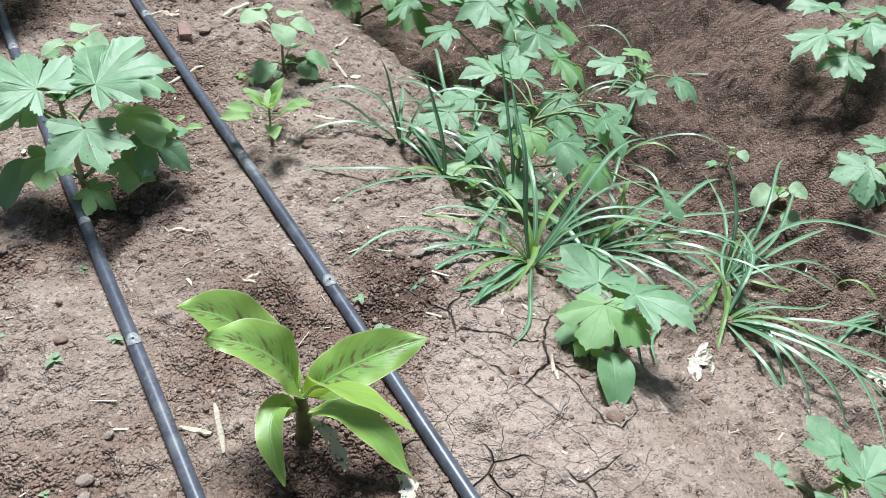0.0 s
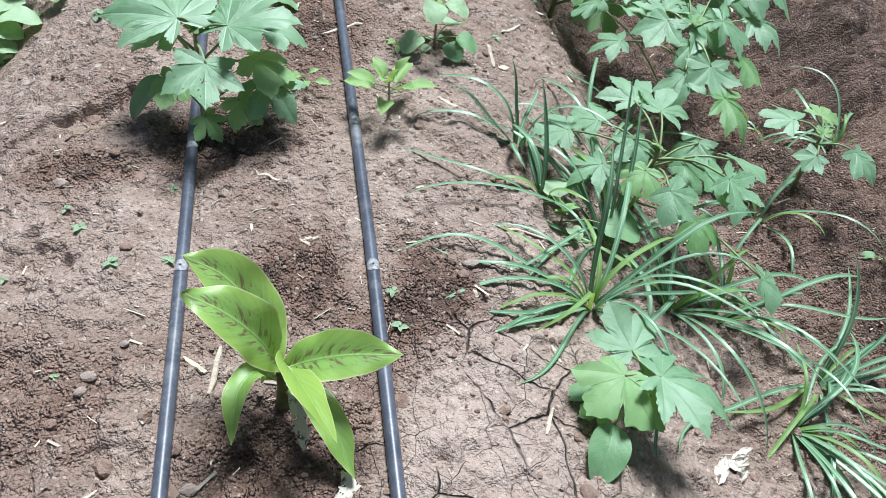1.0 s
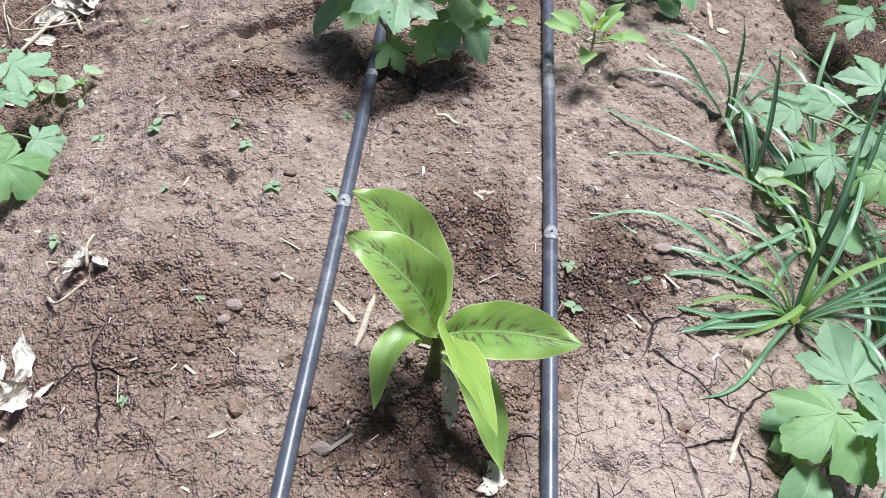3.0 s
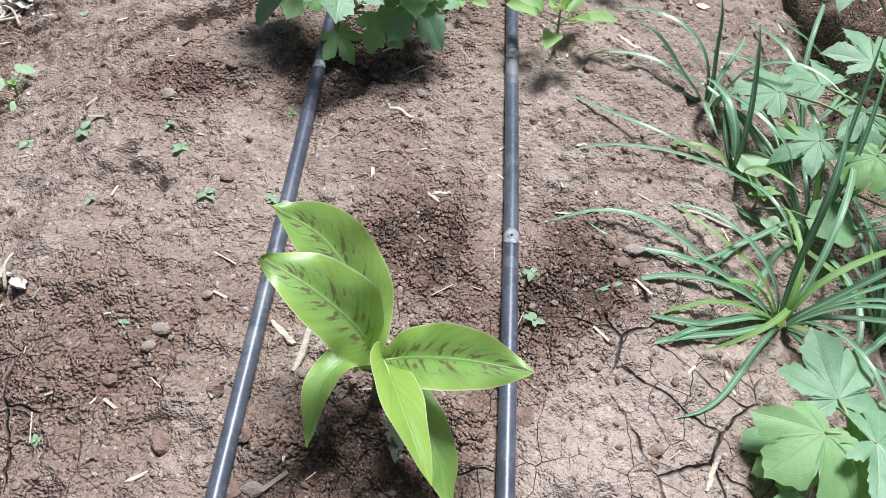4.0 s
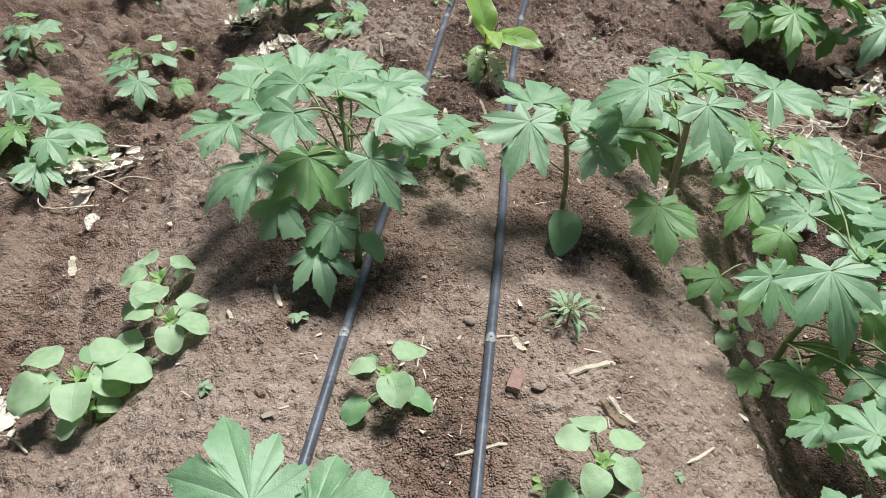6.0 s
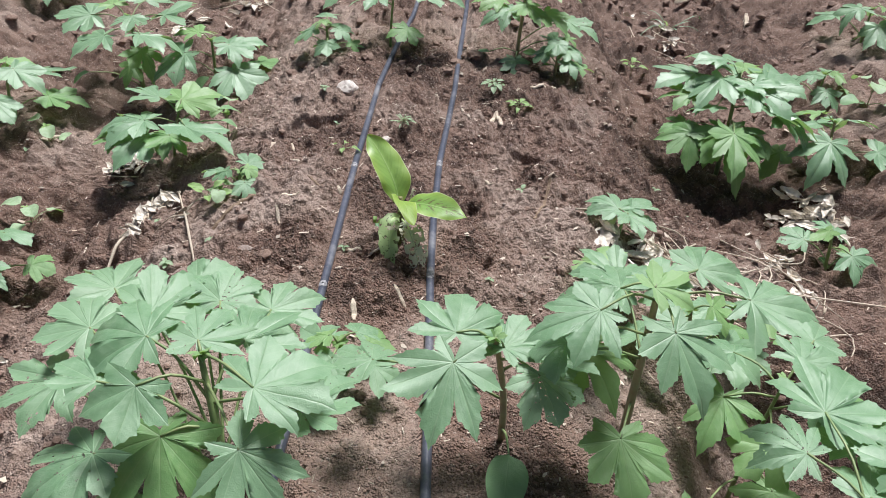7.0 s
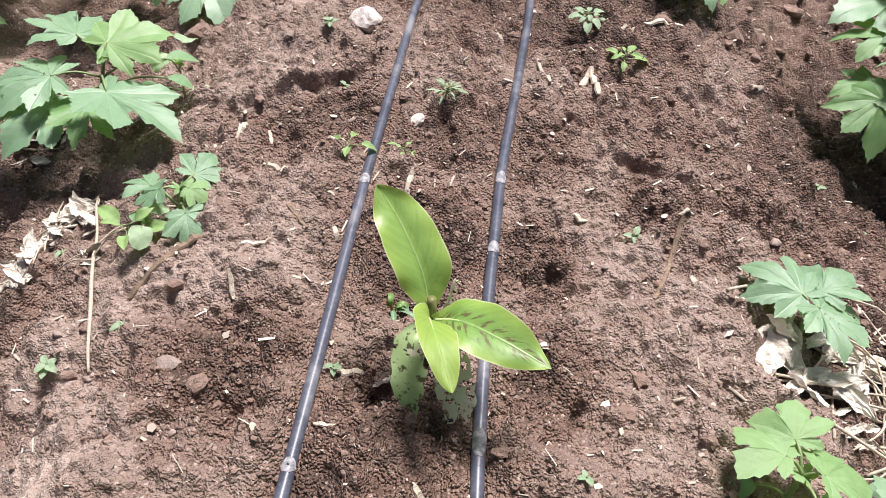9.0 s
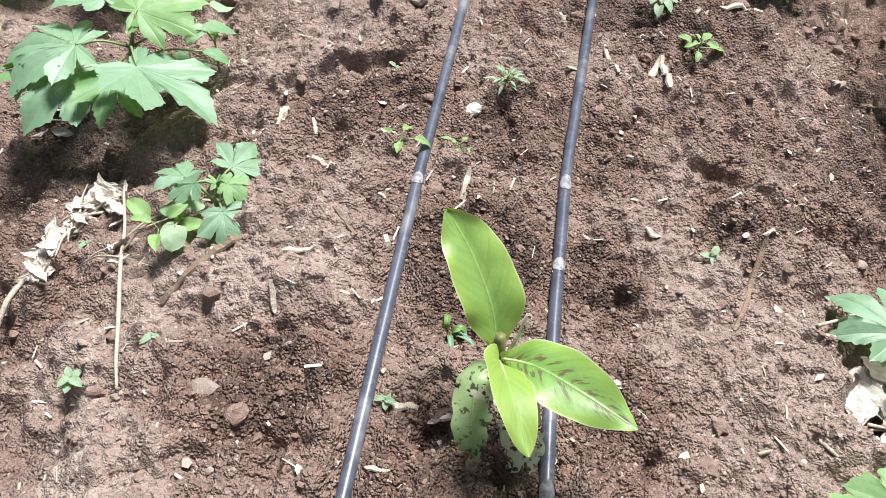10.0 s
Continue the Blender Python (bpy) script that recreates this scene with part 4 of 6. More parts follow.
X = X + np.minimum(np.gradient(gx), 0.015)[None, :] * shake.uniform(-0.2, 0.2, X.shape) * (np.abs(X) < 2.4)
Y = Y + np.minimum(np.gradient(gy), 0.015)[:, None] * shake.uniform(-0.2, 0.2, X.shape) * (np.abs(Y) < 6)
nx, ny = len(gx), len(gy)
Z = ground_z(X, Y)
soil_mesh = bpy.data.meshes.new("soil")
soil_mesh.vertices.add(nx * ny)
soil_mesh.vertices.foreach_set("co", np.stack([X, Y, Z], axis=-1).astype(np.float32).ravel())
ids = np.arange(nx * ny).reshape(ny, nx)
quads = np.stack([ids[:-1, :-1], ids[:-1, 1:], ids[1:, 1:], ids[1:, :-1]], axis=-1).reshape(-1, 4)
soil_mesh.loops.add(quads.size)
soil_mesh.loops.foreach_set("vertex_index", quads.astype(np.int32).ravel())
soil_mesh.polygons.add(len(quads))
soil_mesh.polygons.foreach_set("loop_start", np.arange(0, quads.size, 4, dtype=np.int32))
soil_mesh.polygons.foreach_set("use_smooth", np.ones(len(quads), dtype=bool))
soil_mesh.update(calc_edges=True)
moist = soil_mesh.attributes.new("moist", "FLOAT", "POINT")
moist.data.foreach_set("value", np.clip(moisture(X, Y) + 0.16 - 0.24 * plates(X, Y)[0], 0, 1).astype(np.float32).ravel())
crust = np.clip(1.1 * blob(X, Y, 0.26, 0.25, 0.17, 1.0) + 0.6 * blob(X, Y, -0.34, 0.25, 0.12, 1.0) + 0.35 * blob(X, Y, 0.05, 0.42, 0.08) + 0.3 * blob(X, Y, 0.35, 0.55, 0.12) + 0.35 * blob(X, Y, 0.42, 2.25, 0.1) - 0.12, 0, 1)
layer = soil_mesh.attributes.new("crust", "FLOAT", "POINT")
layer.data.foreach_set("value", crust.astype(np.float32).ravel())
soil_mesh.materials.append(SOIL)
ground = tagged(new("ground", soil_mesh), "brown crumbly soil of raised planting beds with furrows", "soil", kind="structure")


# ---- drip pipes ----
def drip_pipe(at, marks, label):
    r0 = 0.0090
    ys = np.concatenate([np.arange(-1.5, 0, 0.1), np.arange(0, 5.6, 0.03), np.arange(5.6, 8.0, 0.2)])
    xs = at(ys) + 0.003 * value_noise(ys * 1.7, 0 * ys, 61)
    zs = ground_z(xs, ys, False)
    zs = np.convolve(np.pad(zs, 7, mode="edge"), np.ones(15) / 15, "valid") + r0 + 0.001
    line = np.stack([xs, ys, zs], axis=-1)
    pipe = thing("drip_pipe", (0, 0, 0), label, "irrigation pipe", "drip pipes")
    part("tube", tube("tube", line, (r0,), PIPE, 16), pipe)
    for y0, half, dot in marks:
        k = np.linspace(y0 - half, y0 + half, 7)
        px, pz = np.interp(k, ys, xs), np.interp(k, ys, zs)
        verts, faces = [], []
        r = random.Random(int(y0 * 100))
        for i in range(7):
            grow = 0.35 if i in (0, 6) else 0.8 if i in (1, 5) else 1.0
            for j in range(9):
                a = radians(90 + (j - 4) * 17 * grow * r.uniform(0.85, 1.1))
                verts.append((px[i] + (r0 + 0.0007) * math.cos(a), k[i], pz[i] + (r0 + 0.0007) * math.sin(a)))
        for i in range(6):
            for j in range(8):
                faces.append((i * 9 + j, i * 9 + j + 1, i * 9 + j + 10, i * 9 + j + 9))
        mark = part("emitter_mark", mesh_of("emitter_mark", verts, faces, MARK), pipe, "worn whitish emitter mark and painted sun fleck")
        if dot:
            part("outlet_hole", tube("outlet_hole", [(px[3], y0, pz[3] + r0 + 0.0002), (px[3], y0, pz[3] + r0 + 0.0013)], (0.0016,), HOLE, 8), mark)
    return pipe


# The left pipe's mark at 0.775 is a sun fleck painted on; the others are wear.
drip_pipe(left_pipe_x, ((0.52, 0.010, True), (0.775, 0.007, False), (1.33, 0.012, True), (2.19, 0.010, True), (2.73, 0.012, False)), "black plastic drip pipe with dusty surface lying on the bed")
drip_pipe(right_pipe_x, ((0.505, 0.011, True), (0.83, 0.010, False), (1.36, 0.012, True), (2.25, 0.02, False), (2.60, 0.012, False), (2.77, 0.016, False)), "black plastic drip pipe with worn white marks lying on the bed")


# ---- banana plantlets between the pipes ----
def banana(x, y, height, label):
    base = on_ground(x, y, -0.008)
    plant = thing("banana_plantlet", base, label, "banana plant", "banana plantlets")
    line = bezier([(0, 0, 0), (0.001, 0.002, 0.4 * height), (-0.002, 0.003, height)], 8)
    part("pseudostem", tube("pseudostem", line, (0.012, 0.0095, 0.006), SHEATH, 10), plant)
    return plant, base


def rel(base, *points):
    return [np.array(p) - np.array(base) for p in points]


first, b = banana(0.007, 0.302, 0.088, "young banana plantlet with broad bright green leaves blotched maroon")
banana_leaf(first, "leaf", rel(b, (0.004, 0.306, 0.075), (-0.014, 0.338, 0.120), (-0.050, 0.362, 0.168), (-0.093, 0.368, 0.201)), 0.036, (0.30, -0.45, 0.84), BANANA, 26, seed=2)
banana_leaf(first, "leaf", rel(b, (0.004, 0.298, 0.075), (-0.012, 0.290, 0.140), (-0.045, 0.288, 0.196), (-0.086, 0.296, 0.225)), 0.036, (0.60, -0.40, 0.69), BANANA, 26, seed=3, label="broad leaf with maroon blotches")
banana_leaf(first, "leaf", rel(b, (0.008, 0.298, 0.075), (0.04, 0.288, 0.102), (0.085, 0.274, 0.128), (0.140, 0.258, 0.144)), 0.033, (-0.15, -0.35, 0.92), BANANA, 26, seed=4, label="broad leaf with maroon blotches")
banana_leaf(first, "leaf", rel(b, (0.006, 0.296, 0.078), (0.016, 0.262, 0.130), (0.036, 0.205, 0.160), (0.061, 0.148, 0.160)), 0.022, (0.50, -0.2, 0.84), BANANA_BRIGHT, 20, seed=5, label="half-unrolled yellow-green leaf")
banana_leaf(first, "leaf", rel(b, (0.002, 0.302, 0.045), (-0.022, 0.298, 0.074), (-0.044, 0.268, 0.074), (-0.050, 0.216, 0.052)), 0.018, (-0.45, -0.4, 0.8), BANANA_PLAIN, 30, seed=6)
banana_leaf(first, "leaf", rel(b, (0.012, 0.295, 0.045), (0.036, 0.268, 0.068), (0.064, 0.222, 0.055), (0.084, 0.180, 0.018)), 0.021, (0.35, -0.3, 0.88), BANANA_PLAIN, 14, seed=7)
banana_leaf(first, "dry_leaf", rel(b, (0.012, 0.292, 0.035), (0.022, 0.272, 0.032), (0.027, 0.250, 0.012), (0.028, 0.228, 0.005)), 0.010, (0.2, -0.6, 0.8), BANANA_DRY, 20, 0.3, seed=8, label="dead white leaf with dark spots")
banana_leaf(first, "dry_leaf", rel(b, (0.07, 0.19, 0.02), (0.076, 0.182, 0.008), (0.072, 0.17, 0.005), (0.06, 0.166, 0.004)), 0.010, (0.0, -0.3, 1.0), BANANA_DRY, 8, 0.2, seed=9, label="dead leaf tip on the soil")

second, b = banana(0.036, 2.378, 0.125, "young banana plantlet with upright leaf and withered lower leaves")
banana_leaf(second, "leaf", rel(b, (0.034, 2.376, 0.105), (0.018, 2.402, 0.155), (-0.015, 2.436, 0.205), (-0.048, 2.461, 0.240)), 0.042, (0.45, -0.62, 0.62), BANANA_PLAIN, 22, seed=12)
banana_leaf(second, "leaf", rel(b, (0.040, 2.368, 0.105), (0.075, 2.342, 0.138), (0.125, 2.308, 0.152), (0.183, 2.276, 0.150)), 0.037, (-0.05, -0.35, 0.93), BANANA, 14, seed=13, label="broad leaf with faint maroon blotches")
banana_leaf(second, "leaf", rel(b, (0.034, 2.362, 0.105), (0.036, 2.330, 0.150), (0.050, 2.278, 0.172), (0.072, 2.222, 0.158)), 0.027, (0.30, -0.45, 0.84), BANANA_BRIGHT, 18, seed=14, label="half-unrolled yellow-green leaf", blunt=1.0)
banana_leaf(second, "leaf", rel(b, (0.034, 2.372, 0.085), (0.016, 2.345, 0.085), (0.016, 2.305, 0.045), (0.026, 2.272, -0.006)), 0.024, (-0.15, -0.75, 0.6), BANANA_AGED, 16, 0.2, seed=15, label="hanging leaf, half withered and spotted")
banana_leaf(second, "leaf", rel(b, (0.040, 2.368, 0.08), (0.058, 2.335, 0.075), (0.078, 2.300, 0.035), (0.090, 2.262, -0.006)), 0.027, (0.15, -0.75, 0.6), BANANA_TORN, 14, 0.3, seed=16, label="torn withered leaf full of dark holes", blunt=1.0)
banana_leaf(second, "leaf", rel(b, (0.042, 2.382, 0.075), (0.055, 2.398, 0.105), (0.062, 2.412, 0.13), (0.068, 2.418, 0.128)), 0.008, (0.5, -0.5, 0.7), BANANA_TORN, 40, 0.0, seed=17, label="thin rolled side leaf")
banana_leaf(second, "leaf", rel(b, (0.045, 2.372, 0.09), (0.08, 2.368, 0.118), (0.115, 2.352, 0.128), (0.143, 2.342, 0.12)), 0.020, (0.0, -0.3, 0.95), BANANA_BRIGHT, 12, seed=18)

# ---- castor-oil plants on the bed ----
castor(-0.111, 0.835, [
    (-0.133, 0.866, 0.185, 127, 0.135, -6), (-0.060, 0.847, 0.185, 40, 0.128, -6), (-0.093, 0.800, 0.15, -92, 0.084, 18), (-0.025, 0.853, 0.12, -17, 0.085, 14, "Y"),
    (-0.007, 0.840, 0.09, -58, 0.078, 26), (-0.166, 0.874, 0.07, -149, 0.082, 30, "S"), (-0.145, 0.832, 0.10, -118, 0.060, 30, "Y"), (-0.107, 0.812, 0.04, -56, 0.045, 34, "Y"),
    (-0.011, 0.905, 0.15, -9, 0.075, 14), (-0.205, 0.898, 0.17, 143, 0.045, 14, "Y"), (-0.050, 0.815, 0.07, -50, 0.060, 24, "Y"), (-0.155, 0.90, 0.14, 165, 0.085, 8)], 1, "young castor-oil plant with pale lobed leaves astride the drip pipe")
castor(-0.140, 1.530, [
    (-0.274, 1.653, 0.31, 162, 0.118, 12), (-0.104, 1.555, 0.32, 40, 0.122, 6), (-0.420, 1.672, 0.20, -150, 0.118, 14), (-0.323, 1.536, 0.20, -144, 0.125, 17),
    (-0.236, 1.555, 0.22, -74, 0.115, 34, "D"), (-0.113, 1.495, 0.27, -42, 0.11, 40), (-0.176, 1.486, 0.13, -92, 0.080, 39), (-0.200, 1.455, 0.09, -63, 0.098, 24),
    (-0.275, 1.501, 0.15, -114, 0.088, 45), (-0.131, 1.502, 0.10, -30, 0.066, 32, "S"), (-0.050, 1.589, 0.25, 52, 0.10, 6), (-0.261, 1.566, 0.30, -98, 0.085, 30),
    (-0.202, 1.651, 0.31, 72, 0.095, 4), (-0.33, 1.60, 0.27, 110, 0.10, 14), (-0.410, 1.870, 0.22, 124, 0.115, 2), (-0.261, 1.842, 0.26, 101, 0.085, 2), (-0.206, 1.779, 0.28, 92, 0.100, 8),
    (-0.132, 1.790, 0.26, 43, 0.105, 14), (-0.146, 1.680, 0.29, 86, 0.115, 4), (-0.400, 1.745, 0.24, 148, 0.115, 10), (-0.50, 1.90, 0.12, 143, 0.07, 17, "S"), (-0.30, 1.74, 0.28, 60, 0.115, 5)], 2,
    "large castor-oil plant with many pale green lobed leaves", stem=0.009)
castor(0.255, 1.800, [
    (0.154, 1.682, 0.27, -106, 0.130, 20), (0.290, 1.719, 0.22, -62, 0.10, 32), (0.366, 1.828, 0.20, -54, 0.119, 20, "D"), (0.256, 1.695, 0.07, -96, 0.099, 24, "S"),
    (0.234, 1.757, 0.24, 68, 0.095, 4), (0.03, 1.755, 0.20, 140, 0.085, 12), (0.158, 1.75, 0.27, 90, 0.11, 6)], 3, "castor-oil plant with wide lobed leaves and one oval seed leaf", stem=0.008)
castor(0.485, 1.860, [
    (0.470, 1.706, 0.33, -63, 0.115, 26), (0.364, 1.736, 0.34, -160, 0.11, 6), (0.605, 1.797, 0.33, 3, 0.122, 10), (0.440, 1.734, 0.08, -82, 0.115, 24, "D"),
    (0.447, 1.773, 0.36, 31, 0.07, 0, "Y"), (0.323, 1.730, 0.28, 178, 0.07, 30), (0.558, 1.915, 0.30, 43, 0.10, 4), (0.459, 2.020, 0.20, 133, 0.11, 4), (0.319, 1.76, 0.22, 50, 0.095, 4), (0.41, 1.82, 0.32, 130, 0.10, 10), (0.52, 1.95, 0.24, 90, 0.09, 6)], 4,
    "tall castor-oil plant with leaning stem and spreading lobed leaves", stem=0.010)
castor(0.700, 1.560, [
    (0.708, 1.507, 0.14, -83, 0.135, 24), (0.632, 1.550, 0.08, -89, 0.105, 33), (0.754, 1.740, 0.16, 49, 0.14, 4), (0.797, 1.509, -0.05, -157, 0.085, 25, "D"),
    (0.764, 1.398, -0.10, -120, 0.09, 22, "D"), (0.828, 1.402, 0.00, -164, 0.085, 30), (0.844, 1.664, 0.12, -29, 0.10, 16), (0.815, 1.517, 0.05, -25, 0.10, 28, "D"),
    (0.812, 1.288, 0.02, -130, 0.085, 35), (0.70, 1.66, 0.15, 140, 0.10, 10), (0.63, 1.46, -0.09, -140, 0.07, 22, "Y"), (0.86, 1.52, 0.10, -60, 0.13, 15), (0.78, 1.60, 0.13, 20, 0.13, 8), (0.88, 1.40, -0.04, -90, 0.12, 20, "D"),
    (0.70, 1.42, -0.04, -100, 0.10, 30, "D"), (0.93, 1.60, 0.05, 0, 0.13, 15, "D"), (0.82, 1.72, 0.10, 60, 0.12, 10), (0.66, 1.60, 0.0, 170, 0.09, 20, "D"),
    (0.92, 1.40, 0.12, -40, 0.15, 8), (0.86, 1.30, 0.06, -100, 0.13, 12), (0.97, 1.24, 0.08, -30, 0.15, 8), (0.88, 1.16, 0.02, -70, 0.13, 12), (0.98, 1.32, 0.0, -30, 0.15, 14), (0.86, 1.62, 0.17, 60, 0.16, 6), (1.02, 1.45, 0.02, 10, 0.15, 12)], 5, "dense castor-oil plant with dark lower leaves in the furrow", stem=0.009)
castor(0.730, 1.880, [
    (0.666, 1.902, 0.03, -118, 0.11, 18, "D"), (0.590, 1.700, -0.06, -154, 0.085, 18, "D"), (0.730, 1.810, 0.00, -141, 0.085, 21, "Y"), (0.80, 1.93, 0.10, 30, 0.11, 12),
    (0.69, 1.97, 0.08, 150, 0.10, 12), (0.88, 1.85, 0.06, -20, 0.12, 15, "D"), (0.75, 1.78, -0.08, -100, 0.10, 20, "D"), (0.86, 2.02, 0.08, 60, 0.11, 10), (0.80, 1.82, 0.08, -40, 0.10, 20)], 6, "castor-oil plant with yellowing leaves on the bed's side")
castor(0.470, 0.262, [
    (0.458, 0.318, 0.035, 104, 0.078, -4), (0.478, 0.268, 0.045, -24, 0.105, 4), (0.436, 0.280, 0.035, -138, 0.080, 6, "Y"), (0.416, 0.232, 0.000, -116, 0.080, 12, "S"),
    (0.412, 0.284, -0.005, 172, 0.046, 10, "S"), (0.418, 0.268, -0.005, -165, 0.045, 14, "Y"), (0.470, 0.258, 0.015, -80, 0.055, 18, "Y"), (0.475, 0.31, 0.02, 45, 0.045, 10, "Y")], 7, "castor-oil seedling with rounded lower leaves on the bed's edge")
castor(0.640, 0.745, [
    (0.482, 0.766, 0.04, 153, 0.068, 12), (0.591, 0.738, 0.04, -83, 0.062, 26), (0.728, 0.759, 0.01, -126, 0.062, 35), (0.724, 0.633, 0.04, -35, 0.083, 25),
    (0.689, 0.713, 0.00, -63, 0.068, 31), (0.735, 0.468, -0.02, -25, 0.062, 36), (0.55, 0.80, 0.03, 120, 0.07, 14), (0.66, 0.80, 0.05, 60, 0.075, 8), (0.60, 0.68, 0.02, -140, 0.06, 26, "Y"), (0.62, 0.62, 0.03, -60, 0.07, 20), (0.70, 0.66, 0.03, -10, 0.075, 18),
    (0.66, 0.58, 0.0, -90, 0.065, 30, "D"), (0.53, 0.70, 0.02, -170, 0.065, 20), (0.77, 0.70, 0.02, 10, 0.075, 18), (0.62, 0.83, 0.05, 100, 0.08, 5)], 8,
    "castor-oil plant with pale leaves among the sedge")
castor(0.850, 1.080, [
    (0.837, 1.077, 0.00, -76, 0.088, 26), (0.866, 0.937, -0.03, -54, 0.095, 31, "D"), (0.704, 1.120, -0.02, 169, 0.072, 23), (0.994, 1.143, 0.02, -34, 0.09, 16),
    (0.715, 1.318, -0.05, 179, 0.075, 21), (0.736, 1.219, 0.00, 8, 0.078, 6), (0.80, 1.16, 0.03, 90, 0.085, 10), (0.93, 1.22, 0.03, 60, 0.085, 10), (0.80, 1.0, -0.02, -120, 0.075, 25), (0.78, 1.10, 0.04, -140, 0.085, 20), (0.90, 1.10, 0.04, -20, 0.09, 18), (0.85, 1.0, 0.0, -90, 0.085, 28),
    (0.76, 1.25, 0.02, 130, 0.085, 8), (0.95, 1.05, -0.02, -50, 0.08, 30, "D"), (0.86, 1.24, 0.05, 90, 0.09, 4)], 9,
    "bushy castor-oil plant growing in the furrow")
castor(1.080, 0.890, [(1.010, 0.905, -0.06, 135, 0.078, 11), (1.130, 0.836, -0.09, -60, 0.070, 28), (1.09, 0.93, -0.07, 40, 0.06, 10, "Y"), (1.05, 0.84, -0.10, -150, 0.05, 20)], 10, "small castor-oil plant with few leaves in the furrow")
castor(1.590, 0.700, [(1.503, 0.762, -0.02, 175, 0.11, 12), (1.523, 0.698, -0.05, -151, 0.095, 21), (1.615, 0.732, 0.00, -125, 0.105, 10), (1.66, 0.75, 0.01, 20, 0.11, 12), (1.58, 0.83, 0.0, 90, 0.10, 12)], 11, "castor-oil plant with large pale leaves across the furrow")
castor(1.360, 0.420, [(1.302, 0.431, -0.12, 156, 0.085, 17), (1.278, 0.409, -0.14, -121, 0.055, 50), (1.38, 0.46, -0.11, 60, 0.08, 12), (1.39, 0.36, -0.13, -50, 0.07, 20)], 12, "castor-oil seedling in the damp furrow")
castor(0.600, -0.030, [(0.612, -0.018, -0.05, 87, 0.066, 4), (0.607, -0.058, -0.05, 18, 0.07, 0), (0.532, 0.011, -0.09, 68, 0.048, 15), (0.56, -0.07, -0.06, -130, 0.06, 20)], 13, "castor-oil seedling with fresh green leaves on the bed's side")
castor(-0.700, 0.700, [(-0.685, 0.792, -0.06, -5, 0.075, 9), (-0.680, 0.729, -0.07, 40, 0.055, 16), (-0.615, 0.676, -0.10, 13, 0.060, 35), (-0.626, 0.605, -0.08, -22, 0.072, 38, "D"),
                       (-0.680, 0.66, -0.09, -39, 0.06, 19, "D"), (-0.76, 0.70, -0.06, 170, 0.08, 12), (-0.74, 0.78, -0.06, 110, 0.07, 12)], 14, "castor-oil plant on the bed's sloping side")
castor(-0.690, 3.000, [(-0.745, 2.946, 0.00, -176, 0.155, 6), (-0.610, 2.890, 0.02, -18, 0.150, 6), (-0.650, 3.01, 0.045, 35, 0.130, 2, "Y"), (-0.735, 2.915, -0.03, -118, 0.130, 12),
                       (-0.540, 3.013, 0.02, 34, 0.065, 16, "S"), (-0.66, 2.90, -0.02, -80, 0.110, 12, "D"), (-0.73, 3.05, 0.03, 130, 0.120, 6), (-0.80, 2.93, -0.04, 165, 0.11, 10, "D"), (-0.53, 2.98, 0.0, 5, 0.05, 16, "S")], 15, "castor-oil plant with flat spread leaves on the bed's side")
castor(0.570, 2.500, [(0.590, 2.520, 0.04, -31, 0.100, 12), (0.570, 2.545, 0.04, 138, 0.100, 6), (0.605, 2.560, 0.035, 48, 0.080, 2), (0.544, 2.476, -0.03, -101, 0.035, 50, "S")], 16, "castor-oil seedling with two flat pale leaves")
castor(0.500, 2.235, [(0.480, 2.253, 0.06, 146, 0.075, 8, "Y"), (0.523, 2.232, 0.06, 11, 0.078, 15, "Y"), (0.497, 2.278, 0.06, 88, 0.065, 2, "Y"), (0.457, 2.240, 0.01, -167, 0.035, 50, "S"), (0.51, 2.19, 0.05, -70, 0.07, 20)], 17, "fresh green castor-oil seedling on the bed's edge")
castor_bush(0.66, 2.12, 0.15, 6, 0.095, 18, "castor-oil plant overhanging the bed's side", turn=40)
castor_bush(0.80, 2.25, 0.20, 6, 0.10, 19, "castor-oil plant beside withered stalks")
castor(1.12, 3.42, [
    (0.995, 3.532, 0.03, -149, 0.17, 5), (1.086, 3.541, 0.06, 93, 0.14, 2), (1.107, 3.413, 0.04, 34, 0.15, 5), (1.068, 3.223, -0.05, -90, 0.16, 16, "D"), (0.945, 3.354, -0.08, -119, 0.12, 12, "D"),
    (1.249, 3.321, -0.02, -43, 0.14, 15), (1.021, 3.322, 0.00, 162, 0.10, 8), (1.17, 3.55, 0.05, 60, 0.13, 6, "Y"), (1.01, 3.30, -0.11, -100, 0.10, 25, "D"), (1.15, 3.29, -0.08, -60, 0.12, 20, "D"), (1.05, 3.42, 0.06, -130, 0.16, 10), (1.16, 3.40, 0.05, -60, 0.17, 12),
    (1.20, 3.34, 0.00, -20, 0.18, 10), (0.98, 3.43, 0.00, 180, 0.14, 14, "D"), (1.07, 3.28, -0.06, -92, 0.19, 20, "D"), (1.22, 3.46, 0.05, 20, 0.16, 6), (0.95, 3.28, -0.08, -140, 0.13, 20, "D"), (1.08, 3.50, 0.10, 150, 0.14, 0)], 20,
    "bushy castor-oil plant with dark lower leaves in the furrow", stem=0.010)
castor_bush(1.46, 3.36, 0.24, 6, 0.14, 21, "castor-oil plant with wide pale leaves beyond the furrow", turn=200)
castor_bush(1.28, 2.80, 0.16, 5, 0.085, 22, "small castor-oil plant with yellow-green top leaves", turn=10)
castor_bush(1.62, 3.90, 0.16, 6, 0.09, 23, "round-leaved castor-oil seedling beyond the furrow")
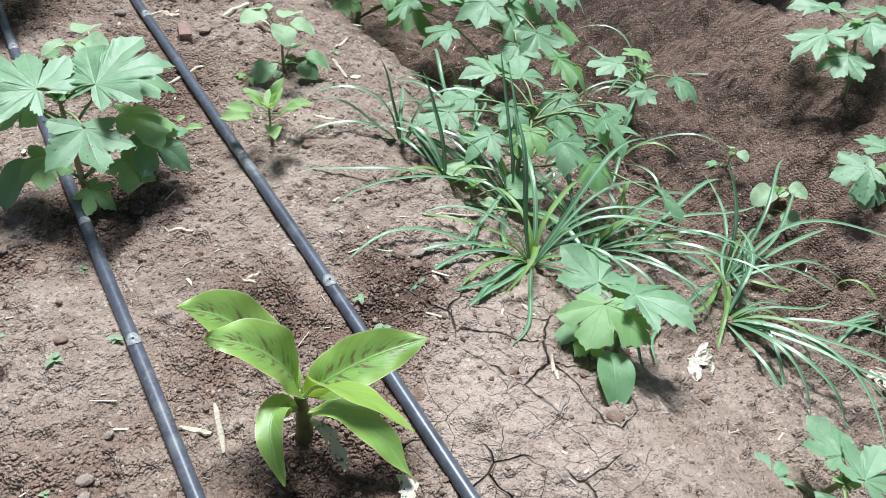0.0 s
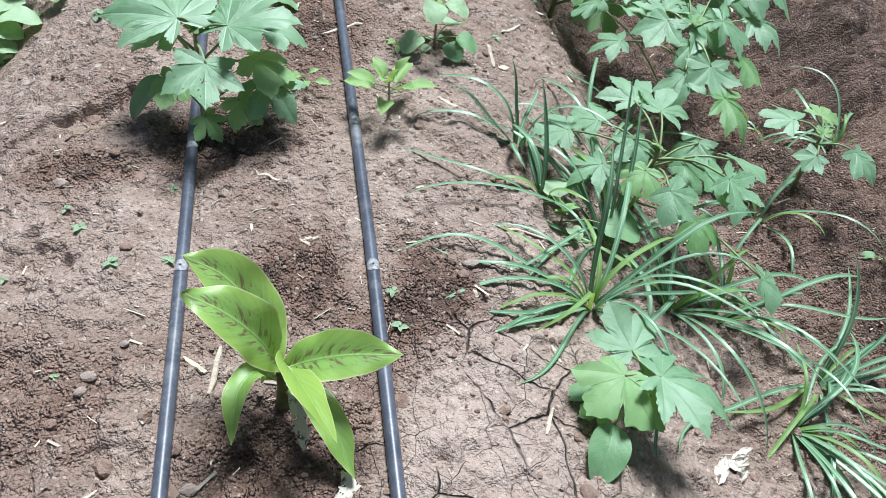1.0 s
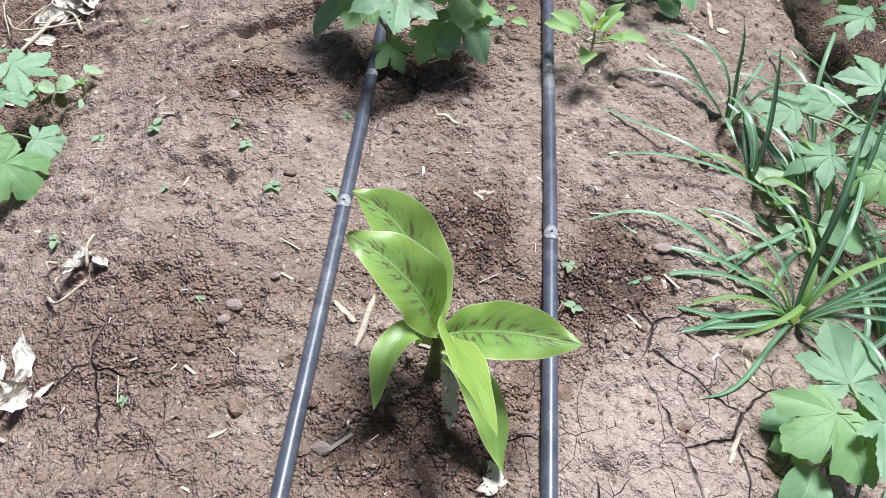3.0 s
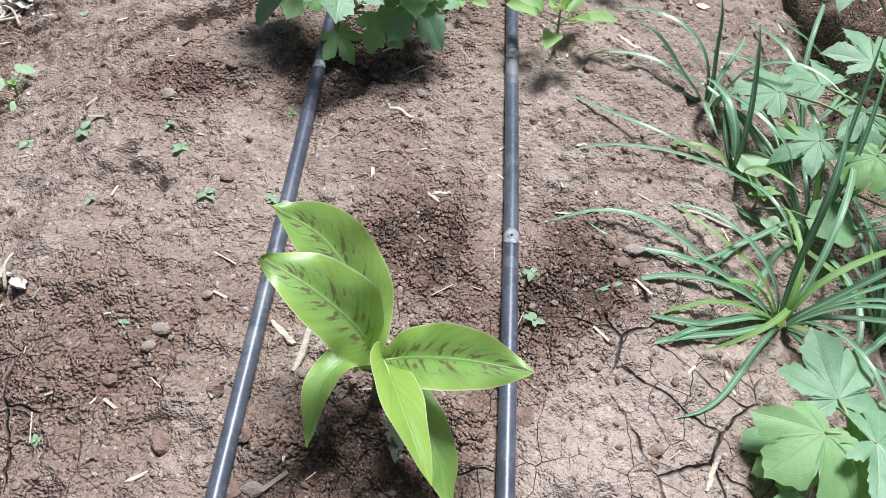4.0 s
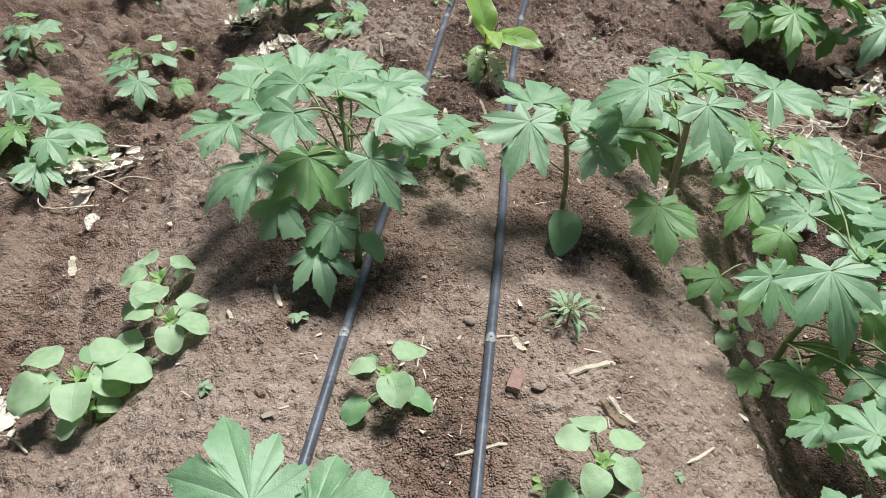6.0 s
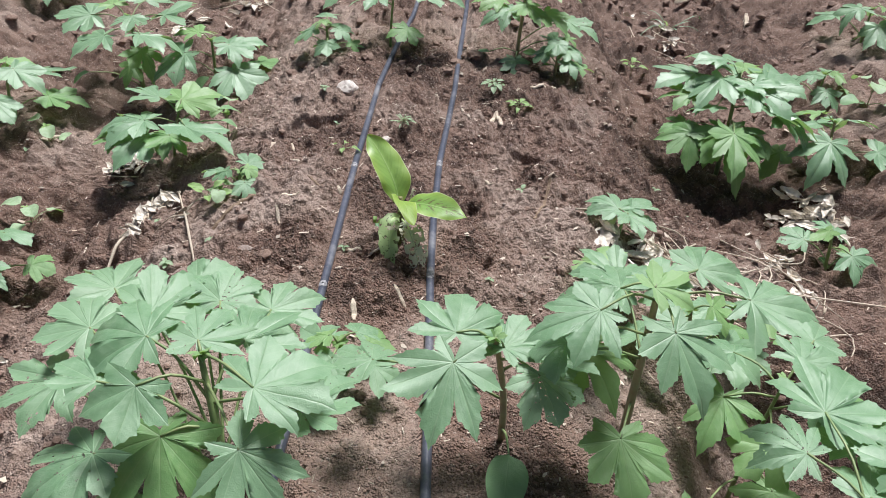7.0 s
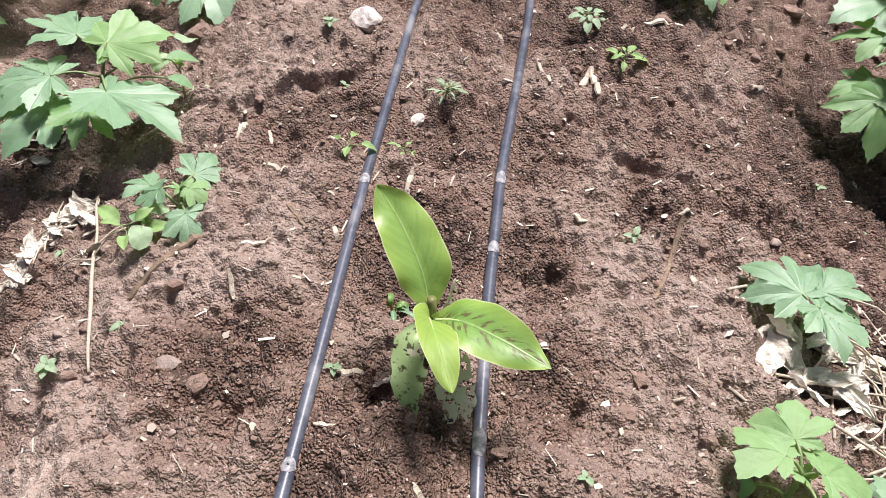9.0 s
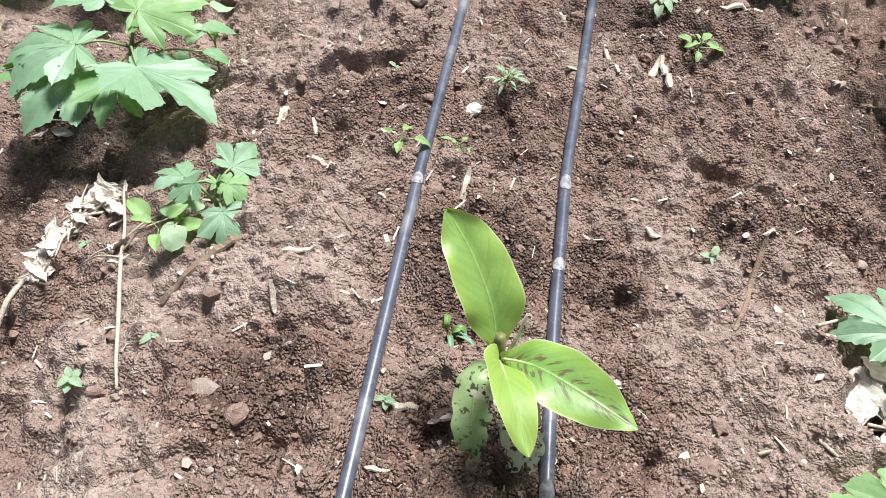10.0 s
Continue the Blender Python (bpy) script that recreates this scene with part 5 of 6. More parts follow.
castor_bush(-0.70, 3.55, 0.22, 7, 0.13, 24, "castor-oil plant with spread leaves on the bed's side", turn=30)
castor(-1.02, 3.68, [
    (-0.934, 3.501, 0.05, 4, 0.16, 10), (-1.165, 3.668, 0.05, -169, 0.16, 6), (-0.888, 3.624, 0.08, 58, 0.15, 2), (-1.017, 3.60, -0.10, -101, 0.09, 45, "D"), (-1.08, 3.55, 0.02, -140, 0.13, 12),
    (-1.0, 3.78, 0.08, 110, 0.14, 4), (-1.12, 3.77, 0.06, 150, 0.13, 6, "Y"), (-1.16, 3.55, -0.12, -150, 0.07, 30, "S"), (-0.95, 3.54, -0.02, -60, 0.11, 20, "D"), (-1.0, 3.62, 0.07, -80, 0.10, 10)], 25,
    "tall bushy castor-oil plant in the furrow", stem=0.010)
castor_bush(-1.36, 3.35, 0.20, 7, 0.13, 26, "castor-oil plant at the furrow's far side")
castor_bush(-0.98, 2.42, 0.18, 5, 0.08, 27, "small castor-oil plant in the furrow")
castor_bush(-1.62, 4.40, 0.2, 6, 0.12, 28, "castor-oil plant far down the furrow")
castor_bush(-0.95, 4.85, 0.16, 6, 0.11, 29, "castor-oil plant far down the bed's side")
castor(-0.085, 3.64, [
    (-0.121, 3.622, 0.20, -154, 0.125, 11), (0.029, 3.584, 0.25, -11, 0.14, 8), (-0.232, 3.689, 0.20, -179, 0.12, 4), (-0.022, 3.592, 0.10, -105, 0.10, 20, "D"), (-0.05, 3.73, 0.25, 90, 0.12, 4, "Y"), (0.02, 3.68, 0.24, 40, 0.11, 5)], 30,
    "castor-oil plant with backlit leaves over the drip pipe")
castor(0.370, 3.60, [
    (0.433, 3.598, 0.28, -18, 0.13, -6, "Y"), (0.329, 3.564, 0.20, -152, 0.11, 8), (0.540, 3.638, 0.15, -22, 0.12, 12), (0.268, 3.560, 0.05, 174, 0.075, 15, "S"), (0.358, 3.50, 0.05, -80, 0.09, 40),
    (0.382, 3.571, 0.22, -63, 0.11, 10, "D"), (0.300, 3.614, 0.22, 171, 0.11, 0, "Y"), (0.42, 3.67, 0.28, 70, 0.13, -4, "Y"), (0.50, 3.57, 0.10, -40, 0.10, 20), (0.45, 3.56, 0.20, -45, 0.10, 15, "D")], 31,
    "tall castor-oil plant with upright bright leaves", stem=0.009)
castor_bush(0.50, 3.50, 0.14, 9, 0.07, 32, "trailing green plant with small leaves on the bed")
castor_bush(-0.29, 3.52, 0.15, 8, 0.065, 33, "small leafy castor-oil seedling on the bed")
castor_bush(-1.12, 2.06, 0.17, 8, 0.10, 41, "castor-oil plant growing out of bleached weeds", turn=15)
castor_bush(-1.43, 2.62, 0.13, 7, 0.06, 42, "small leafy castor-oil seedling in the furrow")
castor_bush(-1.33, 2.20, 0.18, 5, 0.11, 43, "castor-oil plant with flat leaves at the furrow's far side", turn=80)
castor_bush(1.95, 4.35, 0.2, 6, 0.12, 34, "castor-oil plant on the next bed")
castor_bush(1.88, 1.15, 0.16, 6, 0.11, 35, "castor-oil plant on the next bed's side")

# ---- broad-leaved weeds ----
round_weed(-0.563, 1.215, 0.06, 0.066, 11, 1, "round-leaved weed rosette on the bed's side")
round_weed(-0.530, 1.165, 0.035, 0.045, 4, 2, "small round-leaved weed under a larger one")
round_weed(-0.445, 1.335, 0.05, 0.055, 8, 3, "round-leaved weed with spread leaves")
round_weed(-0.52, 1.47, 0.065, 0.056, 7, 4, "round-leaved weed on the bed's side")
round_weed(-0.030, 1.215, 0.055, 0.048, 7, 5, "round-leaved weed between the drip pipes")
round_weed(0.304, 1.075, 0.085, 0.048, 9, 6, "upright round-leaved weed on dry soil")
weed(0.194, 0.860, 0.085, 0.054, 11, 7, "light green spear-leaved weed beside the drip pipe", SPEAR, upright=75)
weed(0.057, 0.934, 0.028, 0.026, 5, 8, "small spear-leaved seedling between the pipes", SPEAR, upright=25)
weed(0.236, 1.075, 0.02, 0.022, 6, 9, "tiny leafy weed beside a larger one", SPEAR)
weed(0.265, 1.437, 0.045, 0.040, 22, 10, "feathery narrow-leaved weed on the bed", NARROW, upright=45)
castor_bush(-0.03, 1.88, 0.13, 7, 0.06, 36, "small leafy castor-oil seedling between the pipes", turn=70)
round_weed(-0.600, 0.818, 0.03, 0.030, 4, 12, "small round-leaved weed on the slope")
round_weed(-0.690, 0.832, 0.025, 0.024, 3, 13, "small weed on the slope")
castor_bush(-0.402, 2.650, 0.055, 6, 0.055, 37, "small castor-oil seedling at the bed's edge", turn=20)
weed(-0.471, 2.590, 0.055, 0.048, 5, 15, "weed with one yellow-green upright leaf", SPEAR, upright=40)
round_weed(-0.44, 2.60, 0.03, 0.035, 3, 16, "dark green weed beside a twig")
round_weed(-0.53, 3.04, 0.08, 0.05, 4, 17, "round-leaved weed beside a castor-oil plant")
weed(0.283, 3.312, 0.03, 0.03, 12, 18, "low weed with many small bluish leaflets", TINY, upright=5)
weed(0.354, 3.187, 0.03, 0.03, 8, 19, "green star-shaped weed on the bed", SPEAR, upright=15)
weed(0.003, 2.980, 0.03, 0.024, 20, 20, "feathery weed between the pipes", NARROW, upright=40)
weed(-0.145, 2.797, 0.022, 0.03, 5, 21, "small weed beside the drip pipe", SPEAR)
weed(-0.057, 2.830, 0.015, 0.022, 5, 22, "small weed between the pipes", SPEAR)
round_weed(0.460, 0.640, 0.025, 0.07, 2, 23, "single broad grey-green leaf beside sedge")
round_weed(1.155, 0.515, 0.06, 0.045, 4, 24, "small upright weed in the furrow")
round_weed(1.178, 0.666, 0.04, 0.026, 3, 25, "small weed in the furrow")
round_weed(-1.02, 2.72, 0.05, 0.05, 4, 26, "round-leaved weed in the furrow")
round_weed(-1.20, 3.25, 0.06, 0.05, 4, 27, "round-leaved weed at the furrow")
weed(0.92, 4.15, 0.07, 0.05, 6, 28, "yellow-green weed in the furrow", SPEAR, upright=30)
round_weed(0.62, 1.60, 0.035, 0.04, 5, 29, "small weed in the shade of a castor-oil plant")
round_weed(1.75, 3.75, 0.08, 0.07, 5, 30, "round-leaved weed on the next bed")
for k, (sx, sy, size, count) in enumerate(((-0.413, 0.648, 0.016, 5), (-0.275, 0.617, 0.014, 5), (-0.221, 0.533, 0.015, 6), (-0.153, 0.699, 0.01, 4), (0.157, 0.455, 0.012, 4), (-0.32, 0.232, 0.012, 5), (-0.3, 0.654, 0.009, 3),
                                           (-0.514, 0.674, 0.016, 5), (-0.363, 0.532, 0.009, 3), (-0.147, 0.541, 0.013, 5), (-0.507, 0.481, 0.016, 4), (-0.211, 1.354, 0.022, 6), (-0.459, 1.266, 0.02, 5), (-0.325, 1.185, 0.02, 6))):
    seedling(sx, sy, size, count, k)
for k, (sx, sy, size, count) in enumerate(((0.918, 3.046, 0.02, 3), (0.832, 3.139, 0.018, 4), (0.339, 2.667, 0.022, 4), (-0.51, 2.351, 0.022, 6), (-0.416, 2.411, 0.018, 5), (-0.091, 2.347, 0.02, 4), (-0.253, 3.176, 0.02, 5),
                                           (-0.195, 3.028, 0.016, 4), (0.16, 0.395, 0.014, 4), (0.45, 1.16, 0.014, 5), (-0.55, 0.99, 0.014, 4), (0.24, 2.2, 0.014, 4), (-0.62, 2.62, 0.018, 4), (-0.27, 0.36, 0.008, 4))):
    seedling(sx, sy, size, count, 40 + k)

# ---- sedge ----
sedge(0.467, 0.469, 17, 0.30, 1, "dense sedge clump with arching striped blades", ((158, 0.33, 30, -14), (170, 0.27, 34, -18), (195, 0.24, 40, -45), (215, 0.26, 38, -50), (240, 0.25, 40, -48), (188, 0.2, 44, -60), (95, 0.26, 84, 40), (20, 0.32, 60, -10)))
sedge(0.417, 0.807, 7, 0.17, 2, "sparse sedge tuft on the bed's edge", ((160, 0.2, 50, -25), (185, 0.22, 25, -15), (100, 0.16, 85, 60), (150, 0.17, 60, 0)))
sedge(0.432, 0.677, 7, 0.17, 3, "small sedge tuft on the bed's edge", ((170, 0.27, 35, -20), (100, 0.2, 84, 50)))
sedge(0.545, 0.630, 20, 0.30, 4, "tall sedge clump on the bed's side", ((100, 0.29, 86, 45), (60, 0.26, 80, 30)), pale=0.3)
sedge(0.640, 0.520, 20, 0.30, 5, "sedge clump with yellow-green young blades", pale=0.3)
sedge(0.735, 0.519, 13, 0.28, 6, "sedge clump beside a castor-oil plant", pale=0.3)
sedge(0.880, 0.390, 12, 0.34, 7, "sedge clump spreading long blades over the furrow", ((20, 0.40, 40, -20), (-5, 0.42, 30, -16), (60, 0.25, 80, 40), (8, 0.36, 24, -14), (-12, 0.30, 22, -20)), flat=0.6)
sedge(0.780, 0.300, 14, 0.26, 8, "flattened sedge clump with blades lying downhill", ((-60, 0.34, 30, -30), (-50, 0.36, 28, -30), (-75, 0.3, 30, -35), (-35, 0.34, 26, -28), (-95, 0.25, 45, -50)), arc=(-110, 60), flat=0.6)
sedge(0.763, 1.10, 12, 0.28, 9, "sedge among castor-oil leaves")
sedge(1.36, 1.13, 11, 0.27, 10, "sedge tuft across the furrow")
sedge(1.22, 1.20, 9, 0.24, 11, "pale sedge tuft in the furrow", pale=0.3)
sedge(0.96, 0.80, 11, 0.26, 12, "sedge tuft in the furrow", pale=0.3)
sedge(0.60, 0.86, 11, 0.24, 13, "sedge tuft on the bed's side", pale=0.25)
sedge(1.10, 0.18, 12, 0.2, 14, "low pale sedge tuft in the furrow", ((170, 0.22, 25, -15), (160, 0.2, 30, -20)), pale=0.25)
sedge(-0.029, 2.466, 7, 0.045, 15, "tiny grass tuft beside the banana plantlet", pale=1.0)
sedge(1.25, 4.95, 9, 0.22, 16, "sedge tuft far down the furrow")

# ---- withered weeds, straw, twigs and stones ----
dry_heap(-0.775, 1.125, 0.085, 26, 0.055, 1, "heap of pulled bleached weeds on the slope", 20)
dry_heap(-0.480, 0.257, 0.055, 7, 0.05, 2, "withered white leaves on the bed's side", 3)
dry_heap(-0.442, 0.404, 0.04, 4, 0.035, 3, "withered leaf with a bent stalk", 4)
pulled_weed(((-0.698, 2.38), (-0.690, 2.47), (-0.672, 2.57), (-0.655, 2.67), (-0.628, 2.735)), 0.0044, 26, 0.055, 9, 4, "long pulled weed with bleached stalk and crumpled leaves")
pulled_weed(((-0.437, 2.335), (-0.470, 2.42), (-0.520, 2.55), (-0.565, 2.66), (-0.606, 2.755)), 0.0034, 5, 0.045, 5, 31, "thin pulled weed with a long pale root")
pulled_weed(((-0.800, 0.93), (-0.770, 1.05), (-0.752, 1.14), (-0.775, 1.22), (-0.80, 1.28)), 0.0045, 12, 0.06, 9, 32, "pulled bleached weed with white crumpled leaves")
dry_heap(-0.640, 2.735, 0.05, 6, 0.045, 5, "withered leaves at the bed's foot", 3)
dry_heap(-0.85, 3.02, 0.075, 20, 0.055, 6, "dead leaves under a castor-oil plant", 3)
dry_heap(0.745, 2.50, 0.13, 48, 0.065, 7, "heap of bleached leaves and tangled stalks", 34, 1.5, 20)
dry_heap(0.98, 2.50, 0.15, 26, 0.06, 8, "tangled pale stalks in the furrow", 34, 1.6, 0)
dry_heap(1.345, 3.08, 0.12, 60, 0.075, 9, "pile of white withered leaves beside the furrow", 5)
dry_heap(1.186, 4.85, 0.13, 16, 0.085, 10, "strip of withered leaves in the furrow", 5, 1.8, 110)
dry_heap(1.66, 5.30, 0.14, 14, 0.09, 11, "withered leaves beyond the furrow", 4, 1.6, 20)
dry_heap(-1.00, 5.00, 0.08, 5, 0.08, 12, "star-shaped dead weed on bare soil", 7)
dry_heap(-1.05, 4.40, 0.12, 10, 0.08, 13, "withered leaves under a castor-oil plant", 4)
dry_heap(-0.80, 4.55, 0.11, 9, 0.075, 14, "withered stalks on the bed's side", 6, 1.5, 30)
dry_heap(-1.03, 2.03, 0.13, 40, 0.07, 15, "heap of bleached weeds in the furrow", 10)
dry_heap(-0.90, 2.10, 0.07, 9, 0.05, 16, "curled dead leaves on the bed's side", 3, 1.6, 0)
dry_heap(0.632, 0.219, 0.03, 5, 0.035, 17, "crumpled pale dead leaf below a castor-oil seedling", 1)
dry_heap(0.953, 0.084, 0.035, 5, 0.04, 18, "crumpled pale leaves in the furrow", 3)
dry_heap(1.12, 2.78, 0.08, 12, 0.06, 19, "pale dead leaves beside the furrow", 5)


CHIPS_NEAR = ((0.302, 0.889, -38, 0.038, 0.009), (-0.103, 0.362, -42, 0.040, 0.008), (-0.078, 0.352, -101, 0.069, 0.008), (0.375, 0.357, -74, 0.028, 0.007), (0.336, 0.247, -116, 0.042, 0.006), (-0.014, 0.710, -35, 0.042, 0.007),
              (-0.208, 0.196, 37, 0.021, 0.004), (0.050, 0.577, 20, 0.023, 0.006), (-0.024, 0.631, 38, 0.035, 0.002), (0.041, 0.569, -49, 0.022, 0.005), (0.225, 0.675, 17, 0.013, 0.007), (0.275, 0.453, -71, 0.012, 0.008))
CHIPS_MIDDLE = ((0.388, 0.590, -2, 0.126, 0.005), (0.418, 1.068, -87, 0.058, 0.009), (0.307, 1.327, 31, 0.093, 0.013), (0.178, 1.365, -58, 0.039, 0.018), (-0.266, 1.406, -63, 0.064, 0.011), (-0.829, 1.655, -63, 0.109, 0.021),
                (0.496, 1.224, 45, 0.076, 0.008), (0.132, 1.131, 24, 0.088, 0.008), (-0.342, 1.359, 122, 0.040, 0.009), (0.011, 1.317, 89, 0.070, 0.004), (0.355, 1.25, -40, 0.06, 0.012), (-0.02, 1.24, 80, 0.03, 0.008))
CHIPS_FAR = ((-0.253, 2.556, 18, 0.051, 0.008), (-0.036, 2.736, 86, 0.068, 0.012), (0.188, 3.102, -73, 0.084, 0.011), (0.096, 3.213, -70, 0.055, 0.008), (0.253, 2.700, -53, 0.027, 0.010), (-0.133, 2.592, -66, 0.021, 0.011),
             (-0.267, 2.478, -70, 0.034, 0.009), (-0.014, 2.332, -4, 0.035, 0.012), (-0.068, 2.344, -2, 0.032, 0.011), (-0.083, 2.250, -9, 0.030, 0.007), (-0.267, 2.745, -34, 0.034, 0.012), (-0.347, 2.840, -75, 0.070, 0.011),
             (-0.291, 2.818, -69, 0.035, 0.008), (0.442, 3.316, 3, 0.080, 0.015), (0.368, 3.309, 47, 0.054, 0.010), (0.294, 3.115, -83, 0.092, 0.014), (0.276, 3.132, 68, 0.062, 0.014), (-0.169, 2.806, 16, 0.034, 0.009))
CHIPS_EDGE = ((0.657, 3.232, 34, 0.042, 0.010), (0.750, 3.559, -97, 0.051, 0.009), (-0.154, 2.671, -16, 0.011, 0.006), (-1.214, 3.254, 29, 0.126, 0.018), (1.630, 4.903, -104, 0.187, 0.027), (-0.355, 2.856, -92, 0.057, 0.013),
              (0.421, 2.705, 30, 0.029, 0.008), (0.03, 3.45, 80, 0.06, 0.016), (0.26, 3.46, 60, 0.05, 0.008), (0.05, 2.16, -40, 0.035, 0.01), (-0.04, 2.11, 100, 0.045, 0.012))
for k, chip in enumerate(CHIPS_NEAR + CHIPS_MIDDLE + CHIPS_FAR + CHIPS_EDGE):
    straw_chip(*chip, 100 + k)
for k, (x, y, az, long, wide, curve) in enumerate(((-0.289, 0.839, 15, 0.084, 0.008, 0.1), (-0.198, 2.613, -48, 0.065, 0.007, 0.15), (0.389, 2.623, 72, 0.160, 0.009, -0.12), (0.502, 2.804, -53, 0.041, 0.005, 0.1), (0.244, 2.519, 37, 0.038, 0.003, 0.3),
                                                   (-0.218, 2.388, 52, 0.051, 0.003, 0.25), (-0.388, 2.529, 50, 0.135, 0.013, 0.0), (0.287, 0.937, -33, 0.064, 0.004, 0.1), (0.34, 1.24, -47, 0.055, 0.014, 0.0), (-0.42, 1.45, 60, 0.09, 0.005, 0.1))):
    straw_chip(x, y, az, long, wide, 300 + k, TWIG, "thin dry twig lying on the soil", "twig", curve=curve)
STONES_NEAR = ((-0.316, 0.710, -15, 0.024, 0.021), (-0.228, 0.354, 2, 0.019, 0.013), (-0.235, 0.332, 6, 0.015, 0.012), (-0.191, 0.401, 11, 0.011, 0.010), (-0.013, 0.860, 4, 0.018, 0.018), (0.015, 0.829, 11, 0.018, 0.016), (-0.102, 0.194, 5, 0.021, 0.014),
               (0.012, 0.750, -33, 0.015, 0.012), (0.261, 1.028, -1, 0.033, 0.024), (0.088, 1.409, -24, 0.025, 0.016), (0.218, 1.272, 13, 0.024, 0.017), (-0.517, 1.035, -22, 0.016, 0.011), (0.279, 0.510, 4, 0.024, 0.014), (-0.286, 0.968, 7, 0.011, 0.011))
STONES_FAR = ((-0.314, 2.330, 3, 0.036, 0.026), (-0.161, 2.922, 13, 0.038, 0.022), (-0.436, 2.326, -8, 0.014, 0.010), (-0.511, 2.399, -11, 0.016, 0.011), (0.397, 2.571, 11, 0.013, 0.014), (0.658, 3.237, 42, 0.035, 0.018),
              (0.289, 2.595, -19, 0.011, 0.010), (0.604, 2.755, 33, 0.021, 0.016), (-0.271, 2.224, 7, 0.010, 0.010), (0.12, 2.12, 7, 0.016, 0.012), (0.31, 2.18, 40, 0.016, 0.013), (-0.33, 3.15, 40, 0.03, 0.02))
for k, s in enumerate(STONES_NEAR + STONES_FAR):
    stone(*s, 400 + k)
brick_fragment(0.178, 1.275, 78, 0.044, 0.024, 0.018, "reddish-brown brick fragment lying beside the drip pipe")
stone(-0.189, 3.235, 16, 0.062, 0.055, 480, CHALK, "rough white stone beside the drip pipe", "white_stone", 0.9)
stone(-0.044, 2.942, 43, 0.042, 0.026, 481, CHALK, "small white stone between the pipes", "white_stone", 0.6)


# ---- crumbs and chaff too small to count ----
def scatter(name, label, category, count, mat, build, seed, xs, ys):
    r = np.random.RandomState(seed)
    px, py = r.uniform(*xs, 3 * count), r.uniform(*ys, 3 * count)
    likely = 0.25 + 0.75 * moisture(px, py) if mat is CLOD else np.ones(3 * count)
    keep = np.flatnonzero(r.uniform(0, 1, 3 * count) < likely)[:count]
    px, py, count = px[keep], py[keep], len(keep)
    pz = ground_z(px, py)
    verts, faces = [], []
    for k in range(count):
        v, f = build(r)
        a = r.uniform(0, 6.283)
        c, s = math.cos(a), math.sin(a)
        n = len(verts)
        verts += [(px[k] + c * x - s * y, py[k] + s * x + c * y, pz[k] + z) for x, y, z in v]
        faces += [tuple(n + i for i in q) for q in f]
    return tagged(new(name, mesh_of(name, verts, faces, mat, smooth=False)), label, category, kind="stuff")


ICO = bmesh.new()
bmesh.ops.create_icosphere(ICO, subdivisions=1, radius=1.0)
ICO_V, ICO_F = [tuple(v.co) for v in ICO.verts], [tuple(v.index for v in f.verts) for f in ICO.faces]
ICO.free()


def crumb(r):
    s = 0.0010 + 0.0038 * r.rand() ** 3
    q = s * r.uniform(0.7, 1.25, (3,))
    return [(x * q[0] * j, y * q[1] * j, (z * 0.7 + 0.15) * q[2] * j) for (x, y, z), j in zip(ICO_V, r.uniform(0.75, 1.2, len(ICO_V)))], ICO_F


def chaff(r):
    long, wide, t = 0.003 + 0.014 * r.rand() ** 2.5, 0.0005 + 0.0016 * r.rand() ** 2, 0.0008
    tilt = r.uniform(-0.1, 0.1)
    v = [(sx * long, sy * wide, 0.001 + sz * t + tilt * sx * long) for sx in (-1, 1) for sy in (-1, 1) for sz in (0, 1)]
    return v, [(0, 1, 3, 2), (4, 6, 7, 5), (0, 4, 5, 1), (2, 3, 7, 6), (0, 2, 6, 4), (1, 5, 7, 3)]


BALL = bmesh.new()
bmesh.ops.create_icosphere(BALL, subdivisions=2, radius=1.0)
BALL_V, BALL_F = [v.co.copy() for v in BALL.verts], [tuple(v.index for v in f.verts) for f in BALL.faces]
BALL.free()


